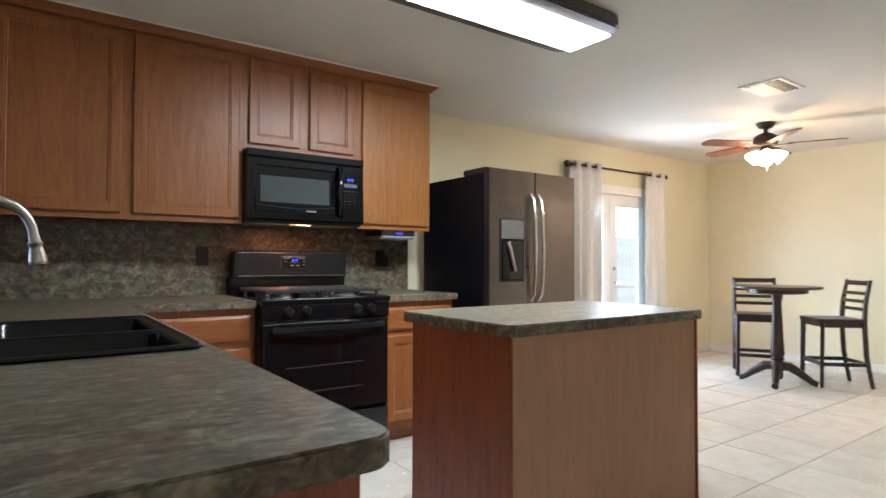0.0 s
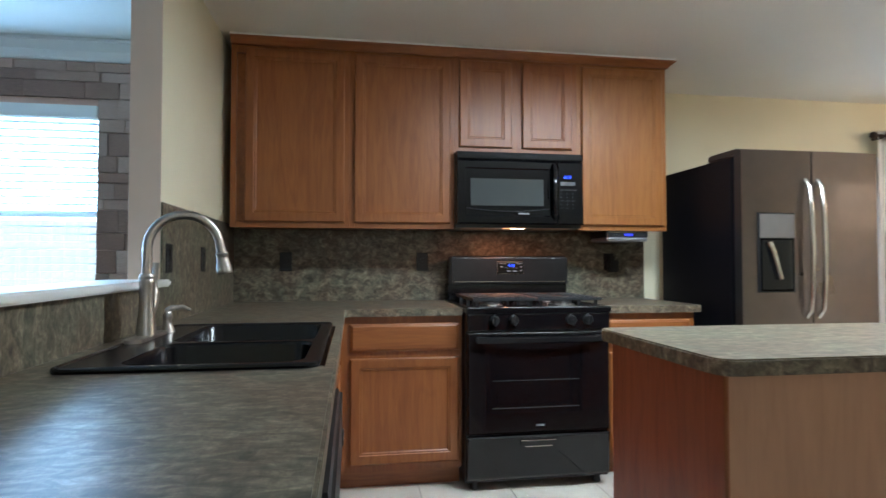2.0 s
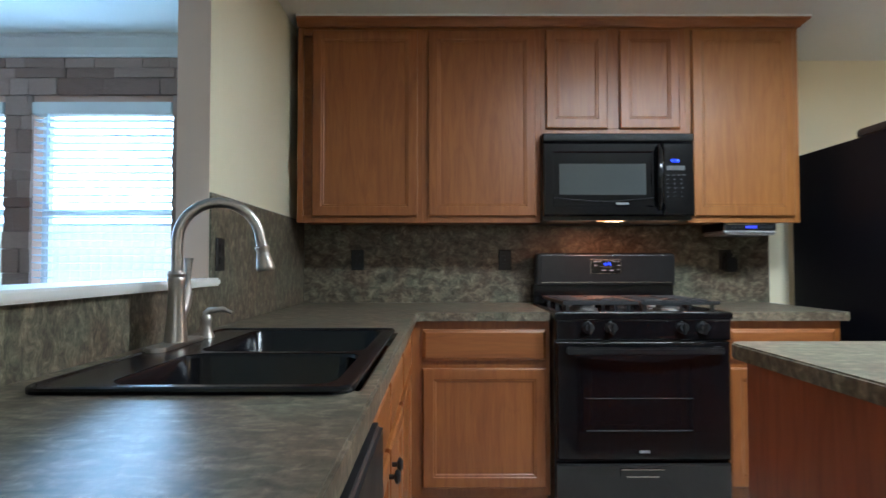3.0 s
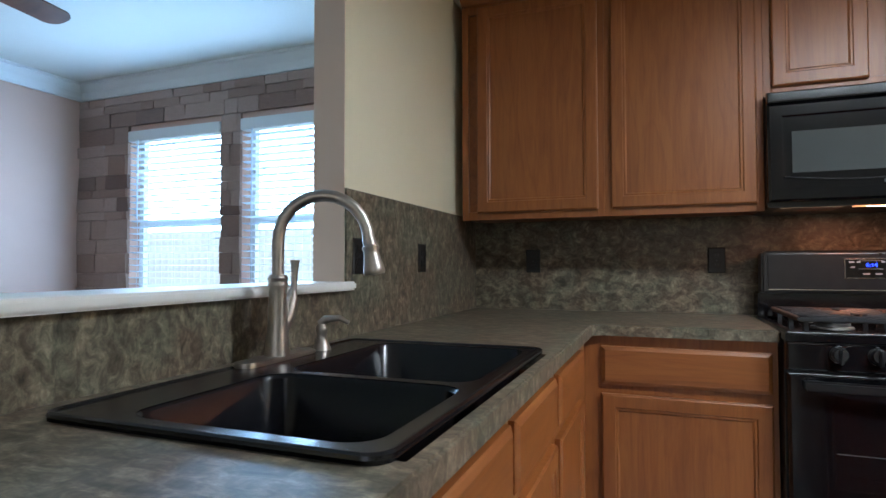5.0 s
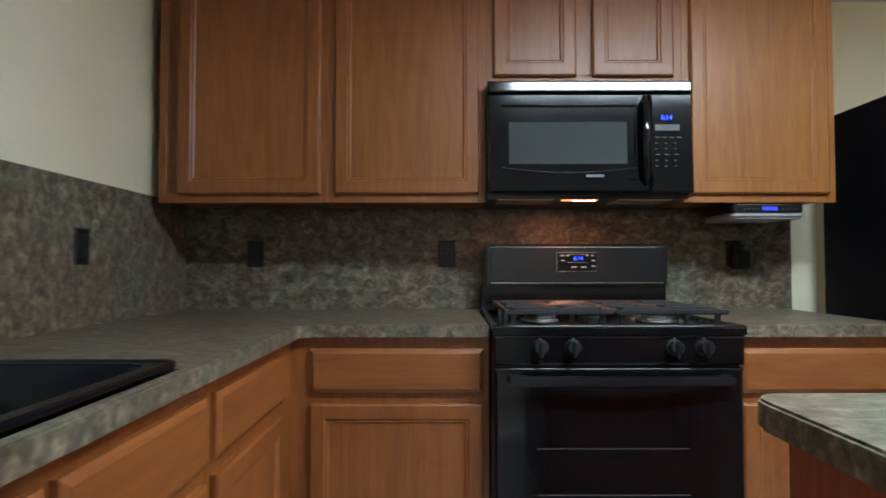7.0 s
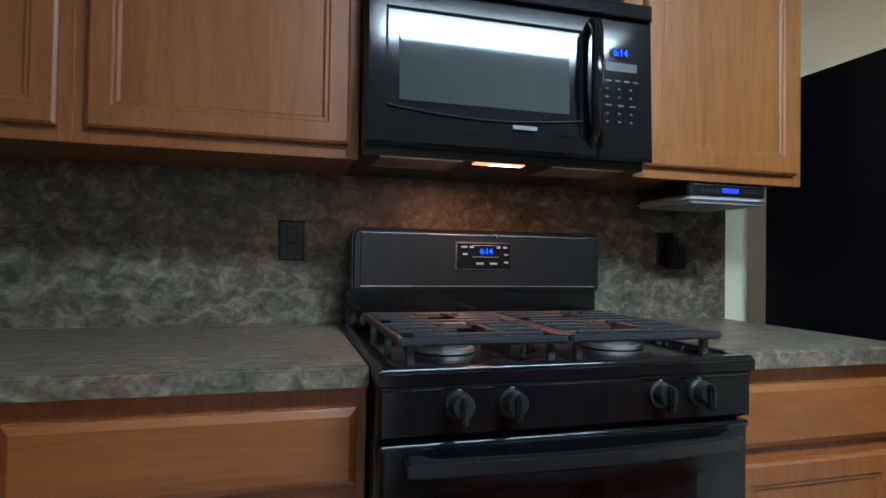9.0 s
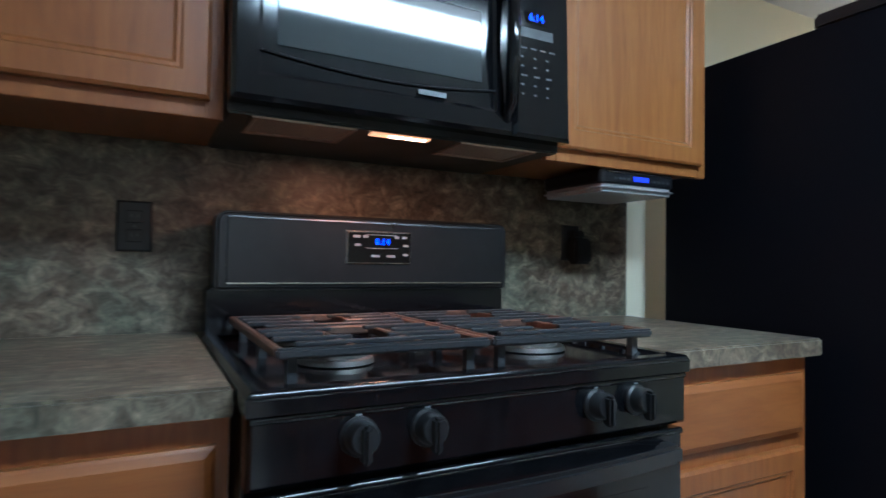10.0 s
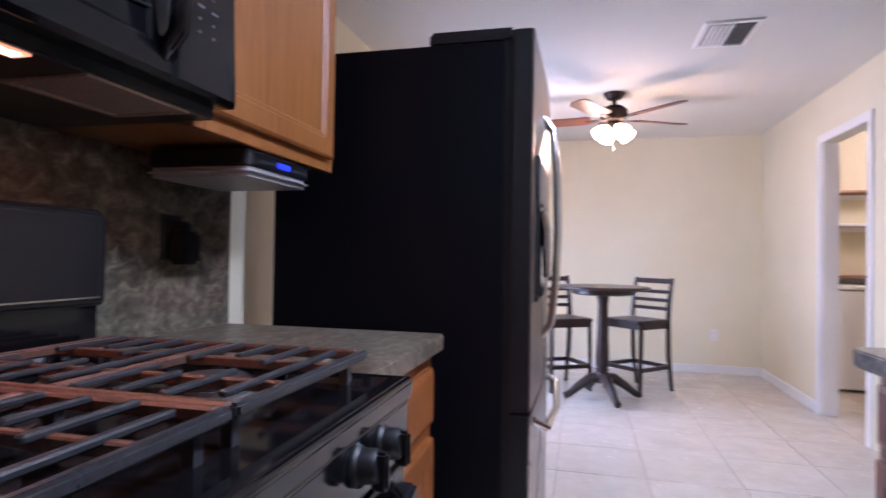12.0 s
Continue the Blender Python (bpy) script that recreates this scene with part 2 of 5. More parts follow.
BLUE_DIM = glow("dim_blue_display", (0.05, 0.07, 1.0), 0.55)
BRIGHT_SKY = glow("daylight_backdrop", (0.55, 0.81, 1.0), 19.0)
PATIO_SKY = glow("patio_backdrop", (0.80, 0.91, 1.0), 3.0)


def glass(name):
    k = Mat(name, 0.02, color=(1, 1, 1))
    k.b.inputs["Transmission Weight"].default_value = 1.0
    k.b.inputs["IOR"].default_value = 1.02
    return k.m


GLASS = glass("window_glass")

# ---------------------------------------------------------------- building helpers
ORG = {}


def thing(name, at, label, category, group="", kind=""):
    ob = new(name)
    ob.location = at
    ob.empty_display_size = 0.05
    ORG[ob] = Vector(at)
    return tagged(ob, label, category, group, kind)


def part(name, bm, material, parent=None, label="", smooth=False, local=False):
    """One mesh object from a bmesh given in world places, under a thing or a part."""
    org = ORG.get(parent, Vector((0, 0, 0)))
    if not local and org.length:
        bmesh.ops.translate(bm, verts=bm.verts, vec=-org)
    me = bpy.data.meshes.new(name)
    bmesh.ops.recalc_face_normals(bm, faces=bm.faces)
    bm.to_mesh(me)
    bm.free()
    me.materials.append(material)
    if smooth:
        for p in me.polygons:
            p.use_smooth = True
        me.set_sharp_from_angle(angle=radians(38))
    ob = new(name, me)
    if parent:
        ob.parent = parent
    ORG[ob] = org
    if label:
        ob["label"] = label
    return ob


def solid(name, bm, material, label, category, group="", kind="", smooth=False):
    """A thing that is one mesh, with its origin at its base."""
    lo = Vector((min(v.co.x for v in bm.verts), min(v.co.y for v in bm.verts), min(v.co.z for v in bm.verts)))
    hi = Vector((max(v.co.x for v in bm.verts), max(v.co.y for v in bm.verts), 0))
    at = Vector(((lo.x + hi.x) / 2, (lo.y + hi.y) / 2, lo.z))
    bmesh.ops.translate(bm, verts=bm.verts, vec=-at)
    ob = part(name, bm, material, None, "", smooth, True)
    ob.location = at
    ORG[ob] = at
    return tagged(ob, label, category, group, kind)


def box(x0, y0, z0, x1, y1, z1, bevel=0.0, seg=2, bm=None):
    made = bm or bmesh.new()
    vs = bmesh.ops.create_cube(made, size=1.0)["verts"]
    bmesh.ops.scale(made, verts=vs, vec=(x1 - x0, y1 - y0, z1 - z0))
    bmesh.ops.translate(made, verts=vs, vec=((x0 + x1) / 2, (y0 + y1) / 2, (z0 + z1) / 2))
    if bevel:
        es = list({e for v in vs for e in v.link_edges})
        bmesh.ops.bevel(made, geom=es, offset=bevel, segments=seg, affect="EDGES", clamp_overlap=True)
    return made


def cyl(p, q, r0, r1=None, n=20, bm=None, caps=True):
    """A tapered rod from p to q."""
    made = bm or bmesh.new()
    p, q = Vector(p), Vector(q)
    d = q - p
    m = Matrix.Translation((p + q) / 2) @ d.to_track_quat("Z", "Y").to_matrix().to_4x4()
    bmesh.ops.create_cone(made, cap_ends=caps, segments=n, radius1=r0, radius2=r0 if r1 is None else r1, depth=d.length, matrix=m)
    return made


def lathe(at, profile, n=28, axis=None, bm=None):
    """A turned shape: profile rows of (radius, height), about the upright through at, or about axis."""
    made = bm or bmesh.new()
    turn = Vector(axis).to_track_quat("Z", "Y").to_matrix() if axis else Matrix.Identity(3)
    rings = []
    for r, h in profile:
        rings.append([made.verts.new(Vector(at) + turn @ Vector((max(r, 1e-4) * math.cos(2 * math.pi * k / n), max(r, 1e-4) * math.sin(2 * math.pi * k / n), h))) for k in range(n)])
    for a, b in zip(rings, rings[1:]):
        for k in range(n):
            made.faces.new((a[k], a[(k + 1) % n], b[(k + 1) % n], b[k]))
    made.faces.new(rings[0][::-1])
    made.faces.new(rings[-1])
    return made


def tube(points, radii, n=14, bm=None):
    """A bent pipe through the points."""
    made = bm or bmesh.new()
    pts = [Vector(p) for p in points]
    if isinstance(radii, (int, float)):
        radii = [radii] * len(pts)
    up, rings = None, []
    for i, p in enumerate(pts):
        d = (pts[min(i + 1, len(pts) - 1)] - pts[max(i - 1, 0)]).normalized()
        if up is None:
            up = d.orthogonal().normalized()
        up = (up - d * up.dot(d)).normalized()
        side = d.cross(up)
        rings.append([made.verts.new(p + radii[i] * (math.cos(2 * math.pi * k / n) * up + math.sin(2 * math.pi * k / n) * side)) for k in range(n)])
    for a, b in zip(rings, rings[1:]):
        for k in range(n):
            made.faces.new((a[k], a[(k + 1) % n], b[(k + 1) % n], b[k]))
    made.faces.new(rings[0][::-1])
    made.faces.new(rings[-1])
    return made


def facing(side, at):
    """Maps (u, v, out) to the world for an upright face that looks to one side."""
    return {"-y": lambda u, v, w: (u, at - w, v), "+y": lambda u, v, w: (u, at + w, v),
            "+x": lambda u, v, w: (at + w, u, v), "-x": lambda u, v, w: (at - w, u, v),
            "+z": lambda u, v, w: (u, v, at + w), "-z": lambda u, v, w: (u, v, at - w)}[side]


def rings_panel(u0, u1, v0, v1, rings, put, bm=None):
    """Nested rectangles (inset, height out of the face), joined from the first to the last, closed at both ends."""
    made = bm or bmesh.new()
    loops = []
    for inset, w in rings:
        loops.append([made.verts.new(put(u, v, w)) for u, v in ((u0 + inset, v0 + inset), (u1 - inset, v0 + inset), (u1 - inset, v1 - inset), (u0 + inset, v1 - inset))])
    for a, b in zip(loops, loops[1:]):
        for k in range(4):
            made.faces.new((a[k], a[(k + 1) % 4], b[(k + 1) % 4], b[k]))
    made.faces.new(loops[0])
    made.faces.new(loops[-1])
    return made


def outline(points, z0, z1, bevel=0.0, seg=3):
    """An upright prism over a plan outline."""
    made = bmesh.new()
    base = [made.verts.new((x, y, z0)) for x, y in points]
    f = made.faces.new(base)
    ext = bmesh.ops.extrude_face_region(made, geom=[f])
    top = [g for g in ext["geom"] if isinstance(g, bmesh.types.BMVert)]
    bmesh.ops.translate(made, verts=top, vec=(0, 0, z1 - z0))
    if bevel:
        made.edges.ensure_lookup_table()
        es = [e for e in made.edges if abs(e.verts[0].co.z - e.verts[1].co.z) < 1e-6]
        bmesh.ops.bevel(made, geom=es, offset=bevel, segments=seg, affect="EDGES", clamp_overlap=True)
    return made


def rounded(x0, y0, x1, y1, radii, n=6):
    """Plan corners, anticlockwise from (x0, y0), with a radius for each corner."""
    pts = []
    for (cx, cy, sx, sy, a0), r in zip(((x0, y0, 1, 1, 180), (x1, y0, -1, 1, 270), (x1, y1, -1, -1, 0), (x0, y1, 1, -1, 90)), radii):
        if r <= 0:
            pts.append((cx, cy))
            continue
        for k in range(n + 1):
            a = radians(a0 + 90 * k / n)
            pts.append((cx + sx * r + r * math.cos(a), cy + sy * r + r * math.sin(a)))
    return pts


def digits(name, text, size, at, material, parent, lean=0.0):
    """Glowing figures on an upright face that looks to -y; at is their middle."""
    curve = bpy.data.curves.new(name, "FONT")
    curve.body, curve.size, curve.align_x, curve.align_y, curve.extrude = text, size, "CENTER", "CENTER", 0.0004
    holder = new(name, curve)
    mesh = bpy.data.meshes.new_from_object(holder.evaluated_get(bpy.context.evaluated_depsgraph_get()))
    bpy.data.objects.remove(holder)
    bm = bmesh.new()
    bm.from_mesh(mesh)
    bmesh.ops.transform(bm, matrix=Matrix.Translation(at) @ Matrix.Rotation(radians(90 + lean), 4, "X"), verts=bm.verts)
    return part(name, bm, material, parent, "blue figures")


DOOR_RINGS = lambda d: [(0, 0), (0, d - 0.005), (0.006, d), (0.046, d), (0.050, d - 0.004), (0.056, d - 0.004), (0.062, d - 0.009)]
SLAB_RINGS = lambda d: [(0, 0), (0, d - 0.008), (0.004, d - 0.005), (0.014, d)]

# ---------------------------------------------------------------- the rooms
BACK, NOOK, LEFT, FAR, SOUTH, TOP = 3.57, 3.84, -0.12, 7.20, -2.6, 2.375
WY, WX, LTOP = 3.72, -3.22, 2.46


def wall(name, *boxes, material=None, label="painted plain wall"):
    bm = bmesh.new()
    for b in boxes:
        box(*b, bm=bm)
    return tagged(part(name, bm, material or WALL), label, "wall", kind="structure")


# back wall with a rounded end, and the wall of the eating nook behind it
bm = outline([(LEFT - 0.12, BACK), (2.54, BACK)] + [(2.54 + 0.10 * math.sin(radians(a)), BACK + 0.10 - 0.10 * math.cos(radians(a))) for a in range(15, 91, 15)] + [(2.64, NOOK + 0.12), (LEFT - 0.12, NOOK + 0.12)], 0, TOP)
tagged(part("wall_north", bm, WALL, smooth=True), "cream painted kitchen wall with a rounded outside corner", "wall", kind="structure")
FD0, FD1, FDT = 4.60, 5.90, 1.90
wall("wall_nook", (2.645, NOOK, 0, FD0, NOOK + 0.12, TOP), (FD1, NOOK, 0, FAR + 0.12, NOOK + 0.12, TOP), (FD0, NOOK, FDT, FD1, NOOK + 0.12, TOP), label="cream wall around the glazed patio doors")
wall("wall_east", (FAR, -0.9, 0, FAR + 0.12, NOOK, TOP), label="cream far wall behind the table")
LW = LEFT - 0.11
wall("wall_west", (LW, 2.275, 0, LEFT, BACK, TOP), (LW, 2.275, TOP, LW + 0.028, WY, LTOP), label="cream wall beside the upper cabinets")
wall("half_wall", (LW, 0.3, 0, LEFT, 2.275, 1.055), label="half wall below the pass-through ledge")
wall("wall_west_near", (LW, SOUTH, 0, LEFT, 0.3, TOP), (LW, SOUTH, TOP, LW + 0.028, 0.3, LTOP))
wall("wall_south", (-3.4, SOUTH - 0.12, 0, 0.45, SOUTH, TOP), (-3.4, SOUTH - 0.12, TOP, LW + 0.02, SOUTH, LTOP), (2.15, SOUTH - 0.12, 0, FAR, SOUTH, TOP), (0.45, SOUTH - 0.12, 0, 2.15, SOUTH, 0.95), (0.45, SOUTH - 0.12, 2.05, 2.15, SOUTH, TOP), label="plain wall with a window opening")
PD0, PD1, PY = 5.05, 5.76, 0.85
wall("wall_pantry", (PD1, PY - 0.1, 0, FAR, PY, TOP), (4.4, PY - 0.1, 0, PD0, PY, TOP), (PD0, PY - 0.1, 2.0, PD1, PY, TOP), (4.4, SOUTH, 0, 4.5, PY - 0.1, TOP), label="cream wall with the pantry doorway")
wall("pantry_back", (4.5, -1.0, 0, FAR, -0.9, TOP))
# the living room beyond the ledge
W1, W2, WZ0, WZ1 = (-2.72, -1.90), (-1.74, -0.92), 0.80, 2.08
wall("window_wall", (WX - 0.12, WY, 0, W1[0], WY + 0.14, LTOP), (W1[1], WY, 0, W2[0], WY + 0.14, LTOP), (W2[1], WY, 0, LW, WY + 0.14, LTOP),
     (W1[0], WY, 0, W1[1], WY + 0.14, WZ0), (W2[0], WY, 0, W2[1], WY + 0.14, WZ0), (W1[0], WY, WZ1, W1[1], WY + 0.14, LTOP), (W2[0], WY, WZ1, W2[1], WY + 0.14, LTOP), material=WALL_GREY, label="living room window wall")
wall("living_wall_west", (WX - 0.12, SOUTH, 0, WX, WY, LTOP), material=WALL_GREY, label="warm grey living room wall")
tagged(part("ceiling_living", box(WX - 0.3, SOUTH - 0.3, LTOP, LW + 0.02, WY + 0.3, LTOP + 0.1), CEIL), "off-white living room ceiling", "ceiling", kind="structure")
ceil = tagged(part("ceiling", box(LW + 0.03, SOUTH - 0.3, TOP, FAR + 0.3, NOOK + 0.3, TOP + 0.2), CEIL), "off-white lightly textured ceiling", "ceiling", kind="structure")
floor = tagged(part("floor", box(WX - 0.3, SOUTH - 0.3, -0.12, FAR + 0.3, NOOK + 0.3, -0.004), GROUT), "pale square ceramic tile floor with grey grout", "floor", kind="structure")
tagged(part("ground", box(-60, -60, -0.4, 60, 60, -0.13), GRASS), "lawn outside the windows", "ground", kind="structure")

# ---------------------------------------------------------------- upper cabinets
UF = 3.235  # face frame
UX0, UX1, UB, UT = -0.072, 2.455, 1.335, 2.322


def upper_cabinet(x0, x1, z0, doors, label, wood=OAK):
    ob = thing("upper_cabinet", ((x0 + x1) / 2, UF, z0), label, "cabinet", "wall cabinets over the counter")
    body = part("body", box(x0, UF + 0.018, z0 + 0.012, x1, BACK - 0.002, UT + 0.04), OAK_SIDE if wood is OAK else OAK_YELLOW_LIT, ob)
    bm = bmesh.new()
    for b in ((x0, z0, x0 + 0.03, UT), (x1 - 0.03, z0, x1, UT), (x0 + 0.03, z0, x1 - 0.03, z0 + 0.038), (x0 + 0.03, UT - 0.04, x1 - 0.03, UT)):
        box(b[0], UF, b[1], b[2], UF + 0.018, b[3], 0.0015, 1, bm)
    if len(doors) > 1:
        box(doors[0][1], UF, z0 + 0.038, doors[1][0], UF + 0.018, UT - 0.04, bm=bm)
    part("face_frame", bm, wood, ob)
    for d0, d1 in doors:
        part("door", rings_panel(d0, d1, z0 + 0.032, 2.306, DOOR_RINGS(0.02), facing("-y", UF)), wood, ob)
    return ob


upper_cabinet(UX0, 0.560, UB, [(0.004, 0.533)], "honey oak wall cabinet with one tall closed door")
upper_cabinet(0.560, 1.150, UB, [(0.587, 1.125)], "honey oak wall cabinet with one tall closed door")
upper_cabinet(1.150, 1.885, 1.775, [(1.178, 1.487), (1.548, 1.850)], "short two-door oak cabinet above the microwave")
upper_cabinet(1.885, UX1, UB, [(1.912, 2.424)], "honey oak wall cabinet beside the refrigerator, yellow light in its colour", OAK_YELLOW_LIT)
bm = bmesh.new()
prof = [(0.0, UT), (0.012, UT + 0.003), (0.018, UT + 0.012), (0.034, UT + 0.026), (0.044, UT + 0.032), (0.046, UT + 0.042), (0.0, UT + 0.042)]
ring = []
for w, z in prof:
    ring.append([bm.verts.new((UX0, UF - w, z)), bm.verts.new((UX1 + w, UF - w, z)), bm.verts.new((UX1 + w, BACK - 0.002, z))])
for a, b in zip(ring, ring[1:]):
    for k in range(2):
        bm.faces.new((a[k], a[k + 1], b[k + 1], b[k]))
solid("crown_trim", bm, OAK_FLAT, "oak crown moulding along the cabinet tops", "moulding", kind="structure")
solid("caulk_line", box(UX0, UF - 0.0475, UT + 0.0422, UX1 + 0.0475, UF - 0.030, TOP - 0.0005), WHITE, "thin white caulk line along the crown", "trim", kind="structure")

# ---------------------------------------------------------------- microwave
MX0, MX1, MF, MZ0, MZ1 = 1.152, 1.895, 3.165, 1.362, 1.768
mw = thing("microwave", (1.52, 3.3, MZ0), "black over-the-range microwave with a screened window", "microwave")
part("body", box(MX0, MF + 0.035, MZ0 - 0.018, MX1, BACK - 0.003, MZ1, 0.004), BLACK_SATIN, mw)
DX = 1.737


def leaning(u, v, w):
    return (u, MF - w - (1.56 - v) * 0.035, v)


part("vent_grille", rings_panel(MX0, MX1, 1.729, MZ1 + 0.004, [(0, -0.05), (0, -0.006), (0.003, -0.001), (0.007, 0.0)], lambda u, v, w: (u, MF + (v - 1.728) * 0.032 - w, v)), BLACK, mw)
door = part("door", rings_panel(MX0, DX, MZ0, 1.726, [(0, -0.04), (0, -0.004), (0.008, 0.004), (0.045, 0.004), (0.052, 0.0)], leaning), BLACK, mw)
part("window", rings_panel(1.229, 1.655, 1.466, 1.620, [(0, -0.001), (0, 0.002), (0.002, 0.003)], leaning), GREY_GLASS, door)
part("badge", rings_panel(1.505, 1.568, 1.418, 1.428, [(0, 0.003), (0, 0.006)], leaning), INK, door)
part("handle", tube([(1.718, MF - 0.004, 1.395), (1.714, MF - 0.034, 1.425), (1.710, MF - 0.044, 1.55), (1.714, MF - 0.034, 1.675), (1.718, MF - 0.004, 1.705)], [0.012, 0.014, 0.015, 0.014, 0.012]), BLACK, door, smooth=True)
panel = part("control_panel", rings_panel(DX + 0.002, MX1, MZ0, 1.726, [(0, -0.04), (0, -0.004), (0.008, 0.004), (0.02, 0.004)], leaning), BLACK, mw)
part("display", rings_panel(1.768, 1.828, 1.622, 1.648, [(0, 0.003), (0, 0.0050)], leaning), BLACK_GLASS, panel)
digits("figures", "6:14", 0.024, leaning(1.798, 1.635, 0.0060), BLUE, panel, -2.0)
part("key_pad", rings_panel(1.756, 1.845, 1.588, 1.610, [(0, 0.003), (0, 0.0048)], leaning), GREY_PLASTIC, panel, "grey touch pad")
part("door_seam", tube([leaning(1.205 + 0.485 * k / 12, 1.452 - 0.018 * math.sin(math.pi * k / 12), 0.0035) for k in range(13)], 0.0022, 8), BLACK_SATIN, door, smooth=True)
for r in range(6):
    for c in range(4 if r > 4 else 3):
        w = 0.016 if r in (2, 5) else 0.007
        u = 1.756 + c * (0.026 if r > 4 else 0.034)
        part("key", rings_panel(u, u + w, 1.456 + r * 0.021, 1.460 + r * 0.021, [(0, 0.003), (0, 0.0052)], leaning), KEY_PRINT, panel)
for x in (1.195, 1.630):
    part("filter", rings_panel(x, x + 0.20, 3.200, 3.345, [(0, 0), (0, 0.004), (0.008, 0.004), (0.012, 0.001)], facing("-z", MZ0 - 0.0185)), MESH, mw)
part("lamp_lens", rings_panel(1.430, 1.560, 3.208, 3.236, [(0, 0), (0, 0.003), (0.003, 0.003), (0.004, 0.001)], facing("-z", MZ0 - 0.0185)), HOOD_GLOW, mw)
for x0, x1 in ((1.472, 1.502), (1.508, 1.535), (1.541, 1.553)):
    part("bulb", box(x0, 3.215, MZ0 - 0.0225, x1, 3.229, MZ0 - 0.0198, 0.001, 1), HOOD_BULB, mw, "bright lamp behind the lens")

# ---------------------------------------------------------------- base cabinets
BF, CT = 2.945, 0.914  # face of the back run, counter height


def base_back(x0, x1, u0, u1, label):
    ob = thing("base_cabinet", ((x0 + x1) / 2, BF, 0), label, "cabinet", "base cabinets")
    part("body", box(x0, BF + 0.018, 0.10, x1, BACK - 0.01, 0.873), OAK_SIDE, ob)
    part("toe_kick", box(x0, BF + 0.07, 0.001, x1, BF + 0.09, 0.10), OAK_FLAT, ob)
    bm = bmesh.new()
    for a in ((x0, 0.10, u0 + 0.012, 0.873), (u1 - 0.012, 0.10, x1, 0.873), (u0 + 0.012, 0.10, u1 - 0.012, 0.15), (u0 + 0.012, 0.655, u1 - 0.012, 0.71), (u0 + 0.012, 0.825, u1 - 0.012, 0.873)):
        box(a[0], BF, a[1], a[2], BF + 0.018, a[3], bm=bm)
    part("face_frame", bm, OAK, ob)
    part("drawer_front", rings_panel(u0, u1, 0.698, 0.836, SLAB_RINGS(0.02), facing("-y", BF)), OAK_FLAT, ob)
    part("door", rings_panel(u0, u1, 0.138, 0.664, DOOR_RINGS(0.02), facing("-y", BF)), OAK, ob)


base_back(0.505, 1.136, 0.568, 1.118, "honey oak base cabinet with a drawer over a door")
base_back(1.906, 2.440, 1.936, 2.410, "honey oak base cabinet with a drawer over a door")

# left run and peninsula, whose fronts look to +x
LF = 0.505
run = thing("base_cabinet", (0.2, 2.5, 0), "honey oak corner base cabinet with a drawer and door", "cabinet", "base cabinets")
part("body", box(LEFT + 0.01, 2.292, 0.10, LF - 0.018, BACK - 0.012, 0.873), OAK_SIDE, run)
part("toe_kick", box(LF - 0.09, 2.292, 0.001, LF - 0.07, BF + 0.07, 0.10), OAK_SIDE, run)
part("face_frame", box(LF - 0.018, 2.292, 0.10, LF, BF, 0.873), OAK, run)
part("drawer_front", rings_panel(2.315, 2.80, 0.698, 0.836, SLAB_RINGS(0.02), facing("+x", LF)), OAK_SIDE, run)
part("door", rings_panel(2.315, 2.80, 0.138, 0.664, DOOR_RINGS(0.02), facing("+x", LF)), OAK, run)
sb = thing("sink_cabinet", (0.2, 1.7, 0), "honey oak sink base cabinet with two doors", "cabinet", "base cabinets")
part("body", box(LEFT + 0.01, 1.340, 0.10, LF - 0.018, 2.290, 0.70), OAK_SIDE, sb)
part("toe_kick", box(LF - 0.09, 1.340, 0.001, LF - 0.07, 2.290, 0.10), OAK_SIDE, sb)
part("face_frame", box(LF - 0.018, 1.340, 0.10, LF, 2.290, 0.873), OAK, sb)
for a, b in ((1.362, 1.797), (1.825, 2.265)):
    part("false_drawer_front", rings_panel(a, b, 0.698, 0.836, SLAB_RINGS(0.02), facing("+x", LF)), OAK_SIDE, sb)
    d = part("door", rings_panel(a, b, 0.138, 0.664, DOOR_RINGS(0.02), facing("+x", LF)), OAK, sb)
    ky = b - 0.028 if a < 1.6 else a + 0.028
    part("knob", lathe((LF + 0.020, ky, 0.615), [(0.006, 0), (0.006, 0.012), (0.016, 0.016), (0.017, 0.022), (0.010, 0.028)], 16, (1, 0, 0.001)), PLASTIC, d, "black round knob", smooth=True)
dw = thing("dishwasher", (0.2, 0.97, 0), "black built-in dishwasher under the peninsula counter", "dishwasher")
part("body", box(LEFT + 0.02, 0.735, 0.10, LF - 0.01, 1.335, 0.868), BLACK_SATIN, dw)
part("door", rings_panel(0.74, 1.333, 0.12, 0.73, [(0, 0), (0, 0.022), (0.006, 0.028)], facing("+x", LF - 0.01)), BLACK, dw)
part("control_panel", box(LF - 0.01, 0.74, 0.735, LF + 0.050, 1.333, 0.866, 0.008, 3), PLASTIC, dw)
pe = thing("peninsula_end_panel", (0.2, 0.64, 0), "red oak end panel of the peninsula", "panel")
part("panel", box(LEFT + 0.005, 0.525, 0.001, LF, 0.732, 0.873), OAK_RED, pe)


